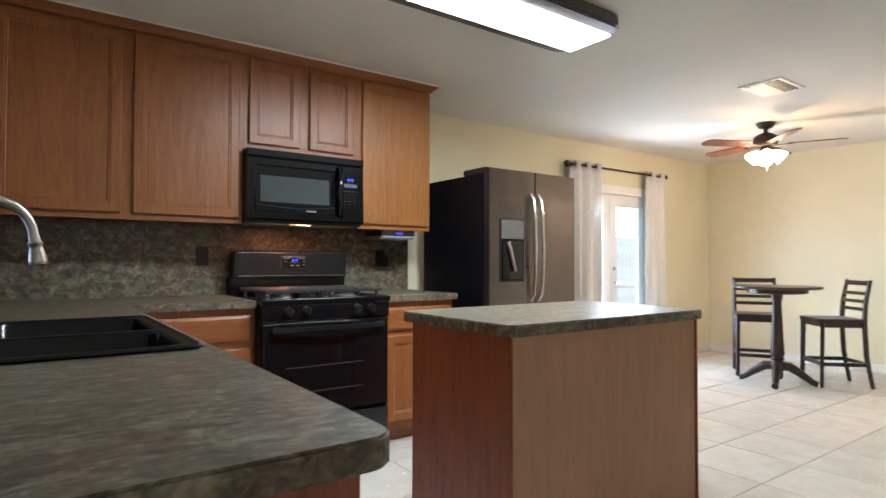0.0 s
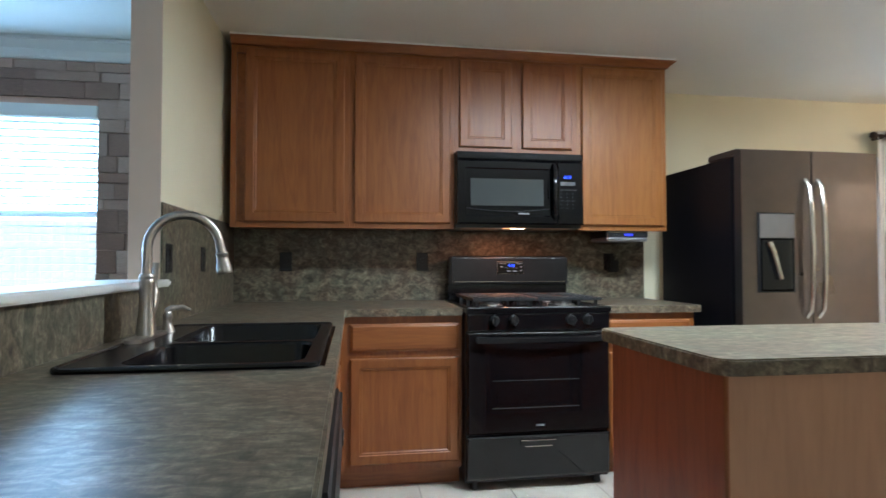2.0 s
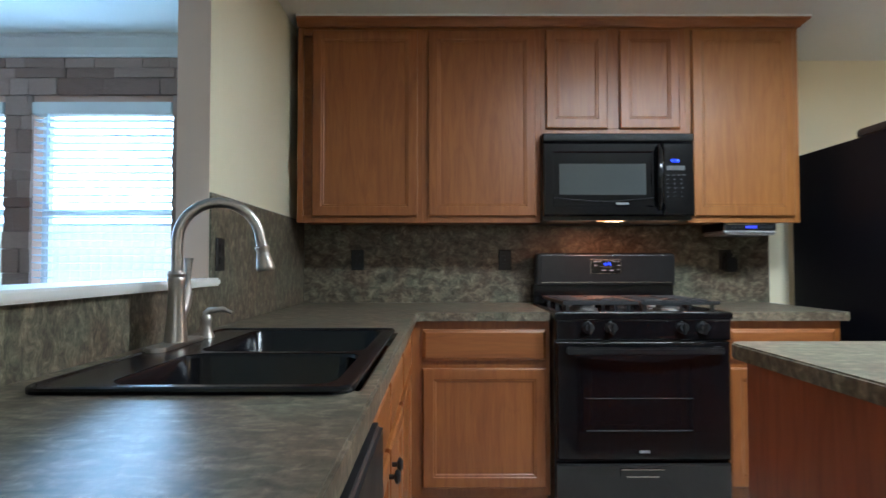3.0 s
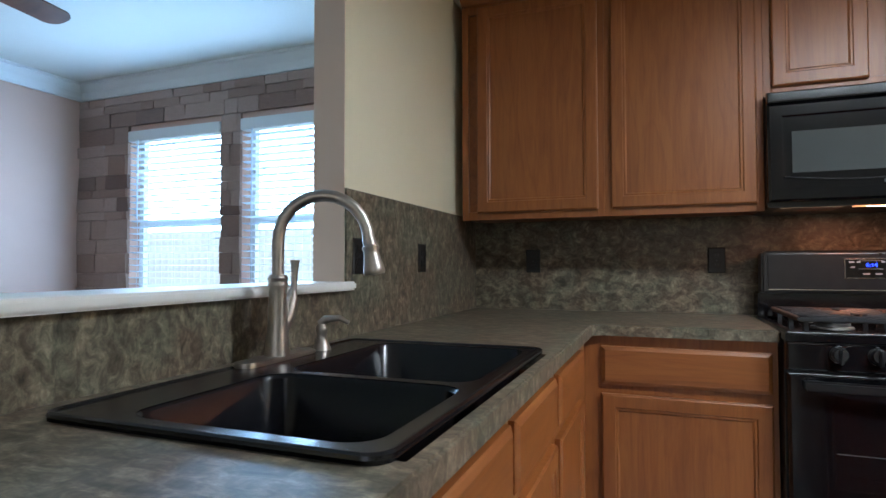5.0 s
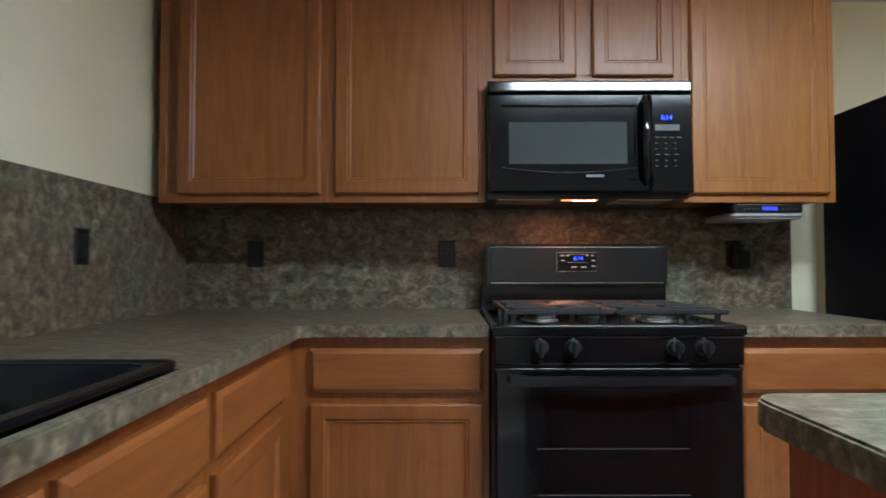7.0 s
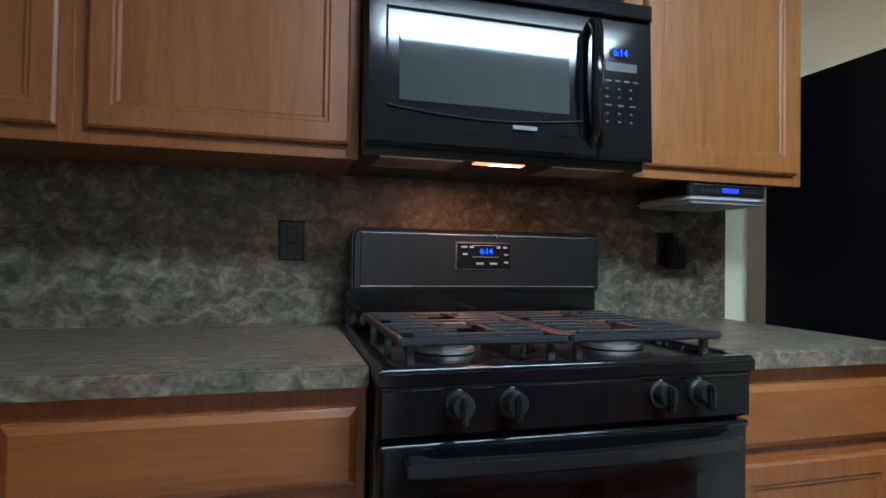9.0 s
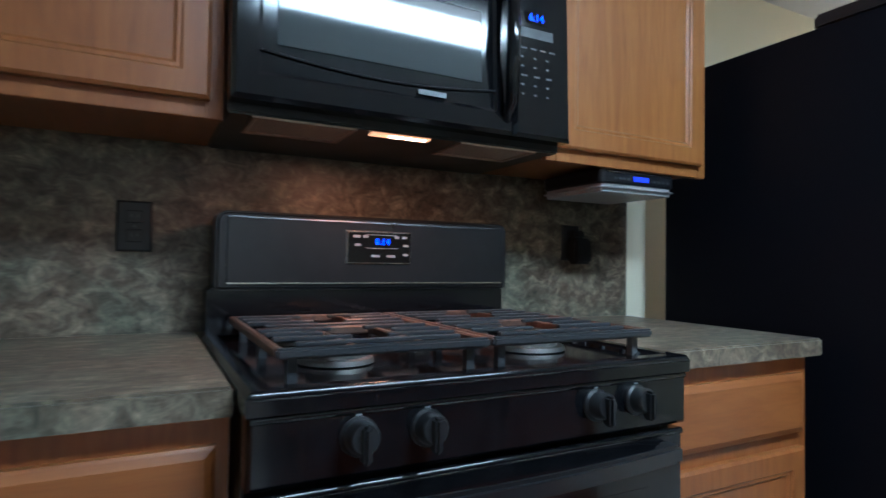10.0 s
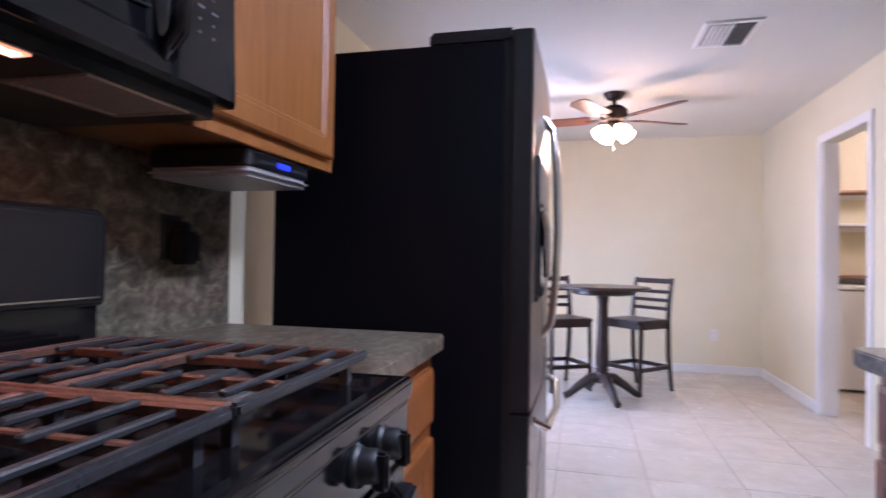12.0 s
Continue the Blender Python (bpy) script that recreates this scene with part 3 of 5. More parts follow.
# counters
bm = outline([(LEFT + 0.003, 0.485)] + [(0.540 - 0.04 + 0.04 * math.sin(radians(a)), 0.485 + 0.04 - 0.04 * math.cos(radians(a))) for a in range(0, 91, 15)] + [(0.540, 2.87)] +
             [(0.540 + 0.05 - 0.05 * math.cos(radians(a)), 2.87 + 0.05 * math.sin(radians(a))) for a in range(15, 91, 15)] + [(1.137, 2.92), (1.137, BACK - 0.008), (LEFT + 0.003, BACK - 0.008)], CT - 0.04, CT, 0.004, 2)
counter = tagged(part("counter", bm, LAMINATE), "brown-green stone-look laminate counter with sink cut-out", "counter")
SX0, SX1, SY0, SY1 = -0.035, 0.505, 1.31, 2.18
cut = part("cut", box(SX0 + 0.05, SY0 + 0.03, 0.6, SX1 + 0.012, SY1 - 0.03, 1.1), LAMINATE)
mod = counter.modifiers.new("hole", "BOOLEAN")
mod.object, mod.operation = cut, "DIFFERENCE"
dg = bpy.context.evaluated_depsgraph_get()
counter.data = bpy.data.meshes.new_from_object(counter.evaluated_get(dg))
counter.modifiers.clear()
bpy.data.objects.remove(cut)
cr = solid("counter_right", outline(rounded(1.905, 2.92, 2.475, BACK - 0.008, (0, 0.012, 0, 0)), CT - 0.04, CT, 0.004, 2), LAMINATE, "short laminate counter between range and refrigerator", "counter")
part("edge_band", box(1.906, 2.9185, CT - 0.039, 2.460, 2.9198, CT - 0.0045), LAMINATE, cr)
part("edge_band", box(2.4752, 2.935, CT - 0.039, 2.4765, BACK - 0.01, CT - 0.0045), LAMINATE, cr)
# splash panels and ledge
solid("backsplash", box(LEFT + 0.008, BACK - 0.008, CT, 2.482, BACK - 0.001, 1.352), LAMINATE, "stone-look laminate backsplash behind the range", "backsplash", kind="structure")
bm = box(LEFT + 0.001, 0.485, CT, LEFT + 0.008, 2.275, 1.054)
box(LEFT + 0.001, 2.275, CT, LEFT + 0.008, BACK - 0.008, 1.366, bm=bm)
solid("backsplash_side", bm, LAMINATE, "stone-look laminate backsplash below the ledge", "backsplash", kind="structure")
solid("ledge", box(LW - 0.07, 0.3, 1.056, LEFT + 0.035, 2.292, 1.082, 0.006, 2), WHITE, "white painted ledge on the half wall", "ledge", kind="structure")
solid("wall_end_cap", box(LW, 2.2732, 1.082, LEFT, 2.2748, TOP), PINK_LIT, "end face of the wall with warm light painted in", "wall", kind="structure")

# ---------------------------------------------------------------- island
IX0, IX1, IY0, IY1 = 1.430, 2.590, 1.265, 1.955
isl = thing("island", (2.1, 1.7, 0), "kitchen island with oak veneer panels and dark fronts", "island")
part("body", box(IX0 + 0.035, IY0 + 0.04, 0.001, IX1 - 0.03, IY1 - 0.06, 0.873), OAK_FLAT, isl)
part("end_panel", box(IX0 + 0.029, IY0 + 0.030, 0.001, IX0 + 0.035, IY1 - 0.06, 0.873), OAK_RED, isl, "reddish oak end panel")
part("back_panel", box(IX0 + 0.032, IY0 + 0.034, 0.001, IX1 - 0.03, IY0 + 0.04, 0.873), OAK_PALE, isl, "pale oak veneer back panel")
part("corner_trim", box(IX1 - 0.04, IY0 + 0.026, 0.001, IX1 - 0.026, IY0 + 0.04, 0.873, 0.003), OAK_RED, isl)
part("corner_trim", box(IX0 + 0.026, IY0 + 0.026, 0.001, IX0 + 0.036, IY0 + 0.036, 0.873, 0.003), OAK, isl)
for a, b in ((IX0 + 0.05, 2.11), (2.13, IX1 - 0.05)):
    part("drawer_front", rings_panel(a, b, 0.70, 0.836, SLAB_RINGS(0.02), facing("+y", IY1 - 0.06)), OAK_RED, isl)
    part("door", rings_panel(a, b, 0.138, 0.665, DOOR_RINGS(0.02), facing("+y", IY1 - 0.06)), OAK_RED, isl)
part("edge_band", outline([(0.5402, 0.54), (0.5415, 0.54), (0.5415, 2.86), (0.5402, 2.86)], CT - 0.039, CT - 0.0045), LAMINATE, counter)
part("edge_band", box(0.59, 2.9185, CT - 0.039, 1.135, 2.9198, CT - 0.0045), LAMINATE, counter)
ic = solid("island_counter", outline(rounded(IX0, IY0, IX1, IY1, (0.05, 0.05, 0.05, 0.05)), CT - 0.041, CT, 0.004, 2), LAMINATE, "stone-look laminate island top with rounded corners", "counter")
part("edge_band", box(IX0 + 0.055, IY0 - 0.0015, CT - 0.040, IX1 - 0.055, IY0 - 0.0002, CT - 0.0045), LAMINATE, ic)
part("edge_band", box(IX0 + 0.055, IY1 + 0.0002, CT - 0.040, IX1 - 0.055, IY1 + 0.0015, CT - 0.0045), LAMINATE, ic)
part("edge_band", box(IX0 - 0.0015, IY0 + 0.055, CT - 0.040, IX0 - 0.0002, IY1 - 0.055, CT - 0.0045), LAMINATE, ic)
part("edge_band", box(IX1 + 0.0002, IY0 + 0.055, CT - 0.040, IX1 + 0.0015, IY1 - 0.055, CT - 0.0045), LAMINATE, ic)

# ---------------------------------------------------------------- range
RX0, RX1 = 1.142, 1.900
RF = 2.850
rg = thing("range", (1.52, 3.2, 0), "black freestanding gas range with cast-iron grates", "range")
part("body", box(RX0, RF + 0.03, 0.04, RX1, BACK - 0.03, 0.892), BLACK_SATIN, rg)
part("cooktop", rings_panel(RX0 - 0.003, RX1 + 0.003, RF - 0.015, 3.44, [(0, 0), (0, 0.022), (0.008, 0.03), (0.028, 0.03), (0.045, 0.018)], facing("+z", 0.892)), BLACK, rg)
for z, y, name in ((0.9155, RF - 0.0105, "cooktop_lip"), (0.8865, RF - 0.0065, "panel_lip")):
    part(name, cyl((RX0 + 0.004, y, z), (RX1 - 0.004, y, z), 0.0065, n=16), BLACK, rg, smooth=True)
part("control_panel", rings_panel(RX0, RX1, 0.800, 0.891, [(0, -0.06), (0, 0.004), (0.006, 0.010)], facing("-y", RF)), BLACK, rg)
od = part("oven_door", rings_panel(RX0 + 0.004, RX1 - 0.004, 0.285, 0.790, [(0, -0.05), (0, 0.0), (0.008, 0.008)], facing("-y", RF)), BLACK, rg)
part("door_lip", cyl((RX0 + 0.008, RF - 0.004, 0.7865), (RX1 - 0.008, RF - 0.004, 0.7865), 0.006, n=16), BLACK, od, smooth=True)
part("window", rings_panel(RX0 + 0.09, RX1 - 0.09, 0.37, 0.70, [(0, -0.001), (0, 0.0008)], facing("-y", RF - 0.008)), BLACK_GLASS, od)
hb = [(RX0 + 0.045 + 0.668 * k / 12, RF - 0.040 - 0.020 * math.sin(math.pi * k / 12)) for k in range(13)]
part("handle", outline([(hb[0][0], RF - 0.006)] + hb + [(hb[-1][0], RF - 0.006), (hb[-1][0] - 0.025, RF - 0.006)] + [(x, y + 0.016) for x, y in hb[-2:0:-1]] + [(hb[0][0] + 0.025, RF - 0.006)], 0.742, 0.774, 0.006, 2), BLACK_SATIN, od, smooth=True)
dr = part("drawer", rings_panel(RX0 + 0.004, RX1 - 0.004, 0.062, 0.272, [(0, -0.05), (0, 0.0), (0.008, 0.006)], facing("-y", RF)), BLACK, rg)
pull = part("drawer_pull", box(1.415, RF - 0.012, 0.216, 1.608, RF - 0.004, 0.252, 0.003), BLACK, dr)
for z, w in ((0.248, 0.092), (0.218, 0.070)):
    part("pull_edge", box(1.511 - w, RF - 0.0135, z, 1.511 + w, RF - 0.0118, z + 0.0035), BRIGHT, pull)
part("badge", box(1.498, RF - 0.0105, 0.318, 1.545, RF - 0.007, 0.330, 0.0015, 1), INK, od)
for x in (RX0 + 0.05, RX1 - 0.05):
    for y in (RF + 0.06, BACK - 0.1):
        part("foot", cyl((x, y, 0), (x, y, 0.045), 0.022, 0.016, 12), PLASTIC, rg)
for x in (1.282, 1.381, 1.686, 1.775):
    k = part("knob", lathe((x, RF - 0.010, 0.853), [(0.026, 0), (0.026, 0.005), (0.022, 0.009), (0.021, 0.026), (0.018, 0.030)], 24, (0, -1, 0.12)), PLASTIC, rg, smooth=True)
    part("grip", box(x - 0.006, RF - 0.052, 0.826, x + 0.006, RF - 0.03, 0.874, 0.004, 2), PLASTIC, k)
# backguard
part("riser", box(RX0 + 0.005, 3.432, 0.90, RX1 - 0.005, BACK - 0.012, 1.02, 0.006), BLACK, rg)
bm = outline(rounded(RX0 + 0.018, 1.015, RX1 - 0.002, 1.188, (0.012, 0.012, 0.026, 0.026)), 0, 0.10, 0.007, 3)
bmesh.ops.transform(bm, matrix=Matrix(((1, 0, 0, 0), (0, 0, -1, 3.518), (0, 1, 0, 0), (0, 0, 0, 1))), verts=bm.verts)
bg = part("backguard", bm, BLACK_SATIN, rg, smooth=True)
part("face_plate", rings_panel(RX0 + 0.040, RX1 - 0.022, 1.030, 1.176, [(0, -0.002), (0, 0.0012), (0.003, 0.002)], facing("-y", 3.4175)), BLACK_SATIN, bg)
part("trim_strip", box(RX0 + 0.042, 3.4125, 1.0295, RX1 - 0.024, 3.4152, 1.0325), BRIGHT, bg)
cp = part("clock_panel", rings_panel(1.445, 1.610, 1.075, 1.155, [(0, -0.002), (0, 0.0025), (0.003, 0.0045)], facing("-y", 3.4165)), BRIGHT, bg)
part("clock_face", box(1.449, 3.4100, 1.079, 1.606, 3.4130, 1.151), BLACK_GLASS, cp)
part("display", box(1.506, 3.4088, 1.116, 1.562, 3.4099, 1.142), BLACK_GLASS, cp)
digits("figures", "6:14", 0.022, (1.534, 3.4082, 1.129), BLUE, cp)
for z in (1.113, 1.145):
    part("display_line", box(1.492, 3.4090, z, 1.572, 3.4099, z + 0.0015), INK, cp)
# burners and grates
for x, y, r in ((1.32, 3.07, 0.05), (1.32, 3.31, 0.04), (1.72, 3.07, 0.055), (1.72, 3.31, 0.035), (1.52, 3.19, 0.03)):
    b = part("burner", lathe((x, y, 0.912), [(r * 1.3, 0), (r * 1.25, 0.008), (r * 1.05, 0.010), (r * 1.05, 0.020), (r * 0.9, 0.021)], 24), ALUM, rg, smooth=True)
    part("burner_cap", lathe((x, y, 0.933), [(r, 0), (r, 0.006), (r * 0.85, 0.010)], 24), IRON, b, smooth=True)
GZ = 0.962
for x0, x1 in ((RX0 + 0.045, 1.526), (1.532, RX1 - 0.012)):
    bm = bmesh.new()
    y0, y1, legs = 2.905, 3.40, []
    box(x0, y0, GZ - 0.016, x1, y0 + 0.014, GZ, 0.004, 2, bm)
    for x in (x0 + 0.02, x1 - 0.034):
        for y in (y0 + 0.02, y1 - 0.034, (y0 + y1) / 2):
            legs.append((x, y))
    g = part("grate", bm, IRON, rg)
    for x, y in legs:
        part("leg", box(x, y, 0.905, x + 0.014, y + 0.014, GZ - 0.0165), IRON, g)
    xm = (x0 + x1) / 2
    for name, b in (("back_rail", (x0, y1 - 0.014, x1, y1)), ("side_rail", (x0, y0 + 0.014, x0 + 0.014, y1 - 0.014)), ("side_rail", (x1 - 0.014, y0 + 0.014, x1, y1 - 0.014)), ("middle_rail", (x0 + 0.014, (y0 + y1) / 2 - 0.007, x1 - 0.014, (y0 + y1) / 2 + 0.007))):
        part(name, box(b[0], b[1], GZ - 0.016, b[2], b[3], GZ, 0.003, 1), RUSTY, g, "browned iron rail")
    # fingers that stop short over the burners, on two browned carriers
    for k in range(8):
        y = y0 + 0.014 + (k + 0.5) * (y1 - y0 - 0.028) / 8
        gap = (0.0, 0.030, 0.062, 0.030)[k % 4]
        spans = ((x0 + 0.014, xm - gap), (xm + gap, x1 - 0.014)) if gap else ((x0 + 0.035, x1 - 0.035),)
        for xa, xb in spans:
            part("grate_bar", box(xa, y - 0.0055, GZ - 0.005, xb, y + 0.0055, GZ + 0.003, 0.002, 1), IRON, g)
    for x in (x0 + 0.115, x1 - 0.115):
        part("cross_bar", box(x - 0.006, y0 + 0.014, GZ - 0.016, x + 0.006, y1 - 0.014, GZ - 0.002, 0.002, 1), RUSTY, g, "browned iron bar")

# ---------------------------------------------------------------- refrigerator
FX0, FX1, FY, FB, FZ = 2.560, 3.370, 2.778, 3.47, 1.735
fr = thing("refrigerator", ((FX0 + FX1) / 2, 3.1, 0), "dark stainless french-door refrigerator with ice dispenser", "refrigerator")
part("body", box(FX0, FY, 0.02, FX1, FB, FZ - 0.03, 0.006), BLACK_SIDE, fr, "matt black cabinet sides")
part("hinge_cover", box(FX0 + 0.01, FY - 0.02, FZ - 0.03, FX0 + 0.09, FY + 0.22, FZ + 0.012, 0.008), BLACK_SATIN, fr)
part("hinge_cover", box(FX1 - 0.09, FY - 0.02, FZ - 0.03, FX1 - 0.01, FY + 0.22, FZ + 0.012, 0.008), BLACK_SATIN, fr)
part("gasket", box(FX0 + 0.012, FY - 0.02, 0.06, FX1 - 0.012, FY, FZ - 0.02), PLASTIC, fr)
FM = (FX0 + FX1) / 2


def bowed(x0, x1, z0, z1, name, bow=0.006):
    n = 10

    def line(out, inset):
        pts = []
        for k in range(n + 1):
            x = x0 + inset + (x1 - x0 - 2 * inset) * k / n
            t = (x - FX0) / (FX1 - FX0) * 2 - 1
            pts.append((x, FY - out - bow * (1 - t * t)))
        return pts

    shell = part(name, outline(line(0.070, 0) + [(x1, FY - 0.02), (x0, FY - 0.02)], z0, z1, 0.003, 2), BLACK_SATIN, fr, smooth=True)
    a, b = line(0.0745, 0.002), line(0.0702, 0.002)
    part("steel_skin", outline(a + b[::-1], z0 + 0.002, z1 - 0.002), STEEL, shell, "dark stainless front", smooth=True)
    return shell


d1 = bowed(FX0, FM - 0.003, 0.70, FZ, "door")
d2 = bowed(FM + 0.003, FX1, 0.70, FZ, "door")
d3 = bowed(FX0, FX1, 0.06, 0.692, "freezer_drawer")
DPX, DPY = FX0 + 0.085, FY - 0.082
dp = part("dispenser", rings_panel(DPX, DPX + 0.215, 0.99, 1.405, [(0, -0.012), (0, 0.0), (0.004, 0.004), (0.010, 0.004)], facing("-y", DPY)), BLACK_SATIN, d1, "black ice and water dispenser")
part("dispenser_panel", box(DPX + 0.008, DPY - 0.008, 1.275, DPX + 0.207, DPY - 0.0035, 1.397), FOAM_DARK, dp)
part("dispenser_recess", rings_panel(DPX + 0.012, DPX + 0.203, 1.0, 1.27, [(0, 0.0085), (0.006, 0.0085), (0.012, 0.0045)], facing("-y", DPY + 0.001)), BLACK_GLASS, dp)
part("dispenser_paddle", tube([(DPX + 0.06, DPY - 0.008, 1.25), (DPX + 0.075, DPY - 0.020, 1.20), (DPX + 0.115, DPY - 0.022, 1.06)], [0.016, 0.014, 0.011]), BRIGHT, dp, smooth=True)
for x, ob in ((FM - 0.036, d1), (FM + 0.036, d2)):
    part("handle", tube([(x, FY - 0.078, 0.86), (x, FY - 0.108, 0.90), (x, FY - 0.122, 1.05), (x, FY - 0.127, 1.22), (x, FY - 0.122, 1.40), (x, FY - 0.108, 1.54), (x, FY - 0.078, 1.58)], 0.012), BRIGHT, ob, smooth=True)
part("handle", tube([(FX0 + 0.08, FY - 0.078, 0.66), (FX0 + 0.10, FY - 0.115, 0.64), (FM, FY - 0.13, 0.62), (FX1 - 0.10, FY - 0.115, 0.64), (FX1 - 0.08, FY - 0.078, 0.66)], 0.012), BRIGHT, d3, smooth=True)

# ---------------------------------------------------------------- sink and taps
sink = thing("sink", (0.17, 1.82, CT), "black drop-in double-bowl kitchen sink", "sink")
SM = 1.70  # between the bowls
B1, B2 = (SX0 + 0.115, SY0 + 0.035, SX1 - 0.035, SM - 0.012), (SX0 + 0.115, SM + 0.012, SX1 - 0.035, SY1 - 0.035)


def bowl(b, depth):
    made, loops = bmesh.new(), []
    for inset, z, r in ((0, CT + 0.008, 0.05), (0.004, CT + 0.002, 0.05), (0.012, CT - depth * 0.8, 0.05), (0.03, CT - depth, 0.04)):
        loops.append([made.verts.new((x, y, z)) for x, y in rounded(b[0] + inset, b[1] + inset, b[2] - inset, b[3] - inset, (r, r, r, r), 5)])
    for a, c in zip(loops, loops[1:]):
        for k in range(len(a)):
            made.faces.new((a[k], a[(k + 1) % len(a)], c[(k + 1) % len(a)], c[k]))
    made.faces.new(loops[-1])
    return made


part("bowl", bowl(B1, 0.20), SINK, sink, smooth=True)
part("bowl", bowl(B2, 0.18), SINK, sink, smooth=True)
rim = bmesh.new()
for b in ((SX0, SY0, B1[0], SY1, (0.03, 0, 0, 0.03)), (B1[2], SY0, SX1, SY1, (0, 0.03, 0.03, 0)), (B1[0], SY0, B1[2], B1[1], (0, 0, 0, 0)), (B1[0], B2[3], B1[2], SY1, (0, 0, 0, 0)), (B1[0], B1[3], B1[2], B2[1], (0, 0, 0, 0))):
    pts = rounded(b[0], b[1], b[2], b[3], b[4], 4)
    lo, hi = [[rim.verts.new((x, y, z)) for x, y in pts] for z in (CT + 0.0005, CT + 0.010)]
    rim.faces.new(hi)
    for k in range(len(lo)):
        rim.faces.new((lo[k], lo[(k + 1) % len(lo)], hi[(k + 1) % len(lo)], hi[k]))
# rounded inner corners of the bowls
for b in (B1, B2):
    for cx, cy, sx, sy in ((b[0], b[1], 1, 1), (b[2], b[1], -1, 1), (b[2], b[3], -1, -1), (b[0], b[3], 1, -1)):
        fan = [rim.verts.new((cx, cy, CT + 0.0099))] + [rim.verts.new((cx + sx * 0.05 * (1 - math.sin(radians(a))), cy + sy * 0.05 * (1 - math.cos(radians(a))), CT + 0.0099)) for a in range(0, 91, 18)]
        for p, q in zip(fan[1:], fan[2:]):
            rim.faces.new((fan[0], p, q))
part("rim", rim, SINK, sink)
part("rim_edge", tube([(x, y, CT + 0.007) for x, y in rounded(SX0 + 0.004, SY0 + 0.004, SX1 - 0.004, SY1 - 0.004, (0.03,) * 4, 5)] + [(SX0 + 0.004, SY0 + 0.036, CT + 0.007)], 0.0065, 8), SINK, sink, smooth=True)
for b, z in ((B1, 0.20), (B2, 0.18)):
    part("drain", lathe(((b[0] + b[2]) / 2, (b[1] + b[3]) / 2, CT - z + 0.001), [(0.045, 0), (0.045, 0.003), (0.03, 0.003), (0.028, 0.001)], 20), BRIGHT, sink)

FXB, FYB, DZ = -0.010, 1.81, CT + 0.010
fa = thing("faucet", (FXB, FYB, DZ), "brushed nickel pull-down gooseneck kitchen faucet", "faucet")
part("deck_plate", outline(rounded(FXB - 0.028, FYB - 0.125, FXB + 0.028, FYB + 0.125, (0.027,) * 4, 5), DZ, DZ + 0.010, 0.003, 2), NICKEL, fa)
part("column", lathe((FXB, FYB, DZ + 0.010), [(0.028, 0), (0.027, 0.01), (0.021, 0.07), (0.019, 0.13), (0.021, 0.150), (0.022, 0.156), (0.020, 0.160), (0.022, 0.168), (0.018, 0.176)], 28), NICKEL, fa, smooth=True)
ux, uy = 0.93, 0.36
R = 0.100
arc = [(FXB, FYB, DZ + 0.17), (FXB, FYB, DZ + 0.22), (FXB, FYB, 1.185)]
for a in range(15, 166, 15):
    d = R - R * math.cos(radians(a))
    arc.append((FXB + ux * d, FYB + uy * d, 1.185 + R * math.sin(radians(a))))
tipx, tipy = FXB + ux * (2 * R + 0.004), FYB + uy * (2 * R + 0.004)
arc += [(tipx - 0.002 * ux, tipy - 0.002 * uy, 1.175)]
part("spout", tube(arc, 0.0135, 16), NICKEL, fa, smooth=True)
part("spray_head", lathe((tipx + 0.010 * ux, tipy + 0.010 * uy, 1.110), [(0.022, 0), (0.024, 0.004), (0.0235, 0.012), (0.017, 0.045), (0.0165, 0.052), (0.019, 0.056), (0.019, 0.062), (0.015, 0.066), (0.0135, 0.080)], 24, (-0.16 * ux, -0.16 * uy, 1)), NICKEL, fa, smooth=True)
lev = part("valve", tube([(FXB, FYB + 0.012, DZ + 0.06), (FXB + 0.004, FYB + 0.034, DZ + 0.10), (FXB + 0.005, FYB + 0.046, DZ + 0.135)], [0.015, 0.017, 0.016]), NICKEL, fa, smooth=True)
part("lever", tube([(FXB + 0.005, FYB + 0.046, DZ + 0.130), (FXB + 0.006, FYB + 0.050, DZ + 0.160), (FXB + 0.006, FYB + 0.053, DZ + 0.195), (FXB + 0.006, FYB + 0.054, DZ + 0.218)], [0.012, 0.007, 0.008, 0.011]), NICKEL, lev, smooth=True)

so = thing("soap_dispenser", (0.000, 1.970, DZ), "brushed nickel soap dispenser beside the faucet", "soap dispenser")
part("base", lathe((0.000, 1.970, DZ), [(0.022, 0), (0.021, 0.006), (0.014, 0.022), (0.012, 0.04), (0.015, 0.046), (0.014, 0.056), (0.008, 0.066)], 20), NICKEL, so, smooth=True)
part("nozzle", tube([(-0.004, 1.968, DZ + 0.062), (0.007, 1.972, DZ + 0.074), (0.042, 1.983, DZ + 0.078), (0.064, 1.989, DZ + 0.066)], [0.010, 0.010, 0.007, 0.005]), NICKEL, so, smooth=True)

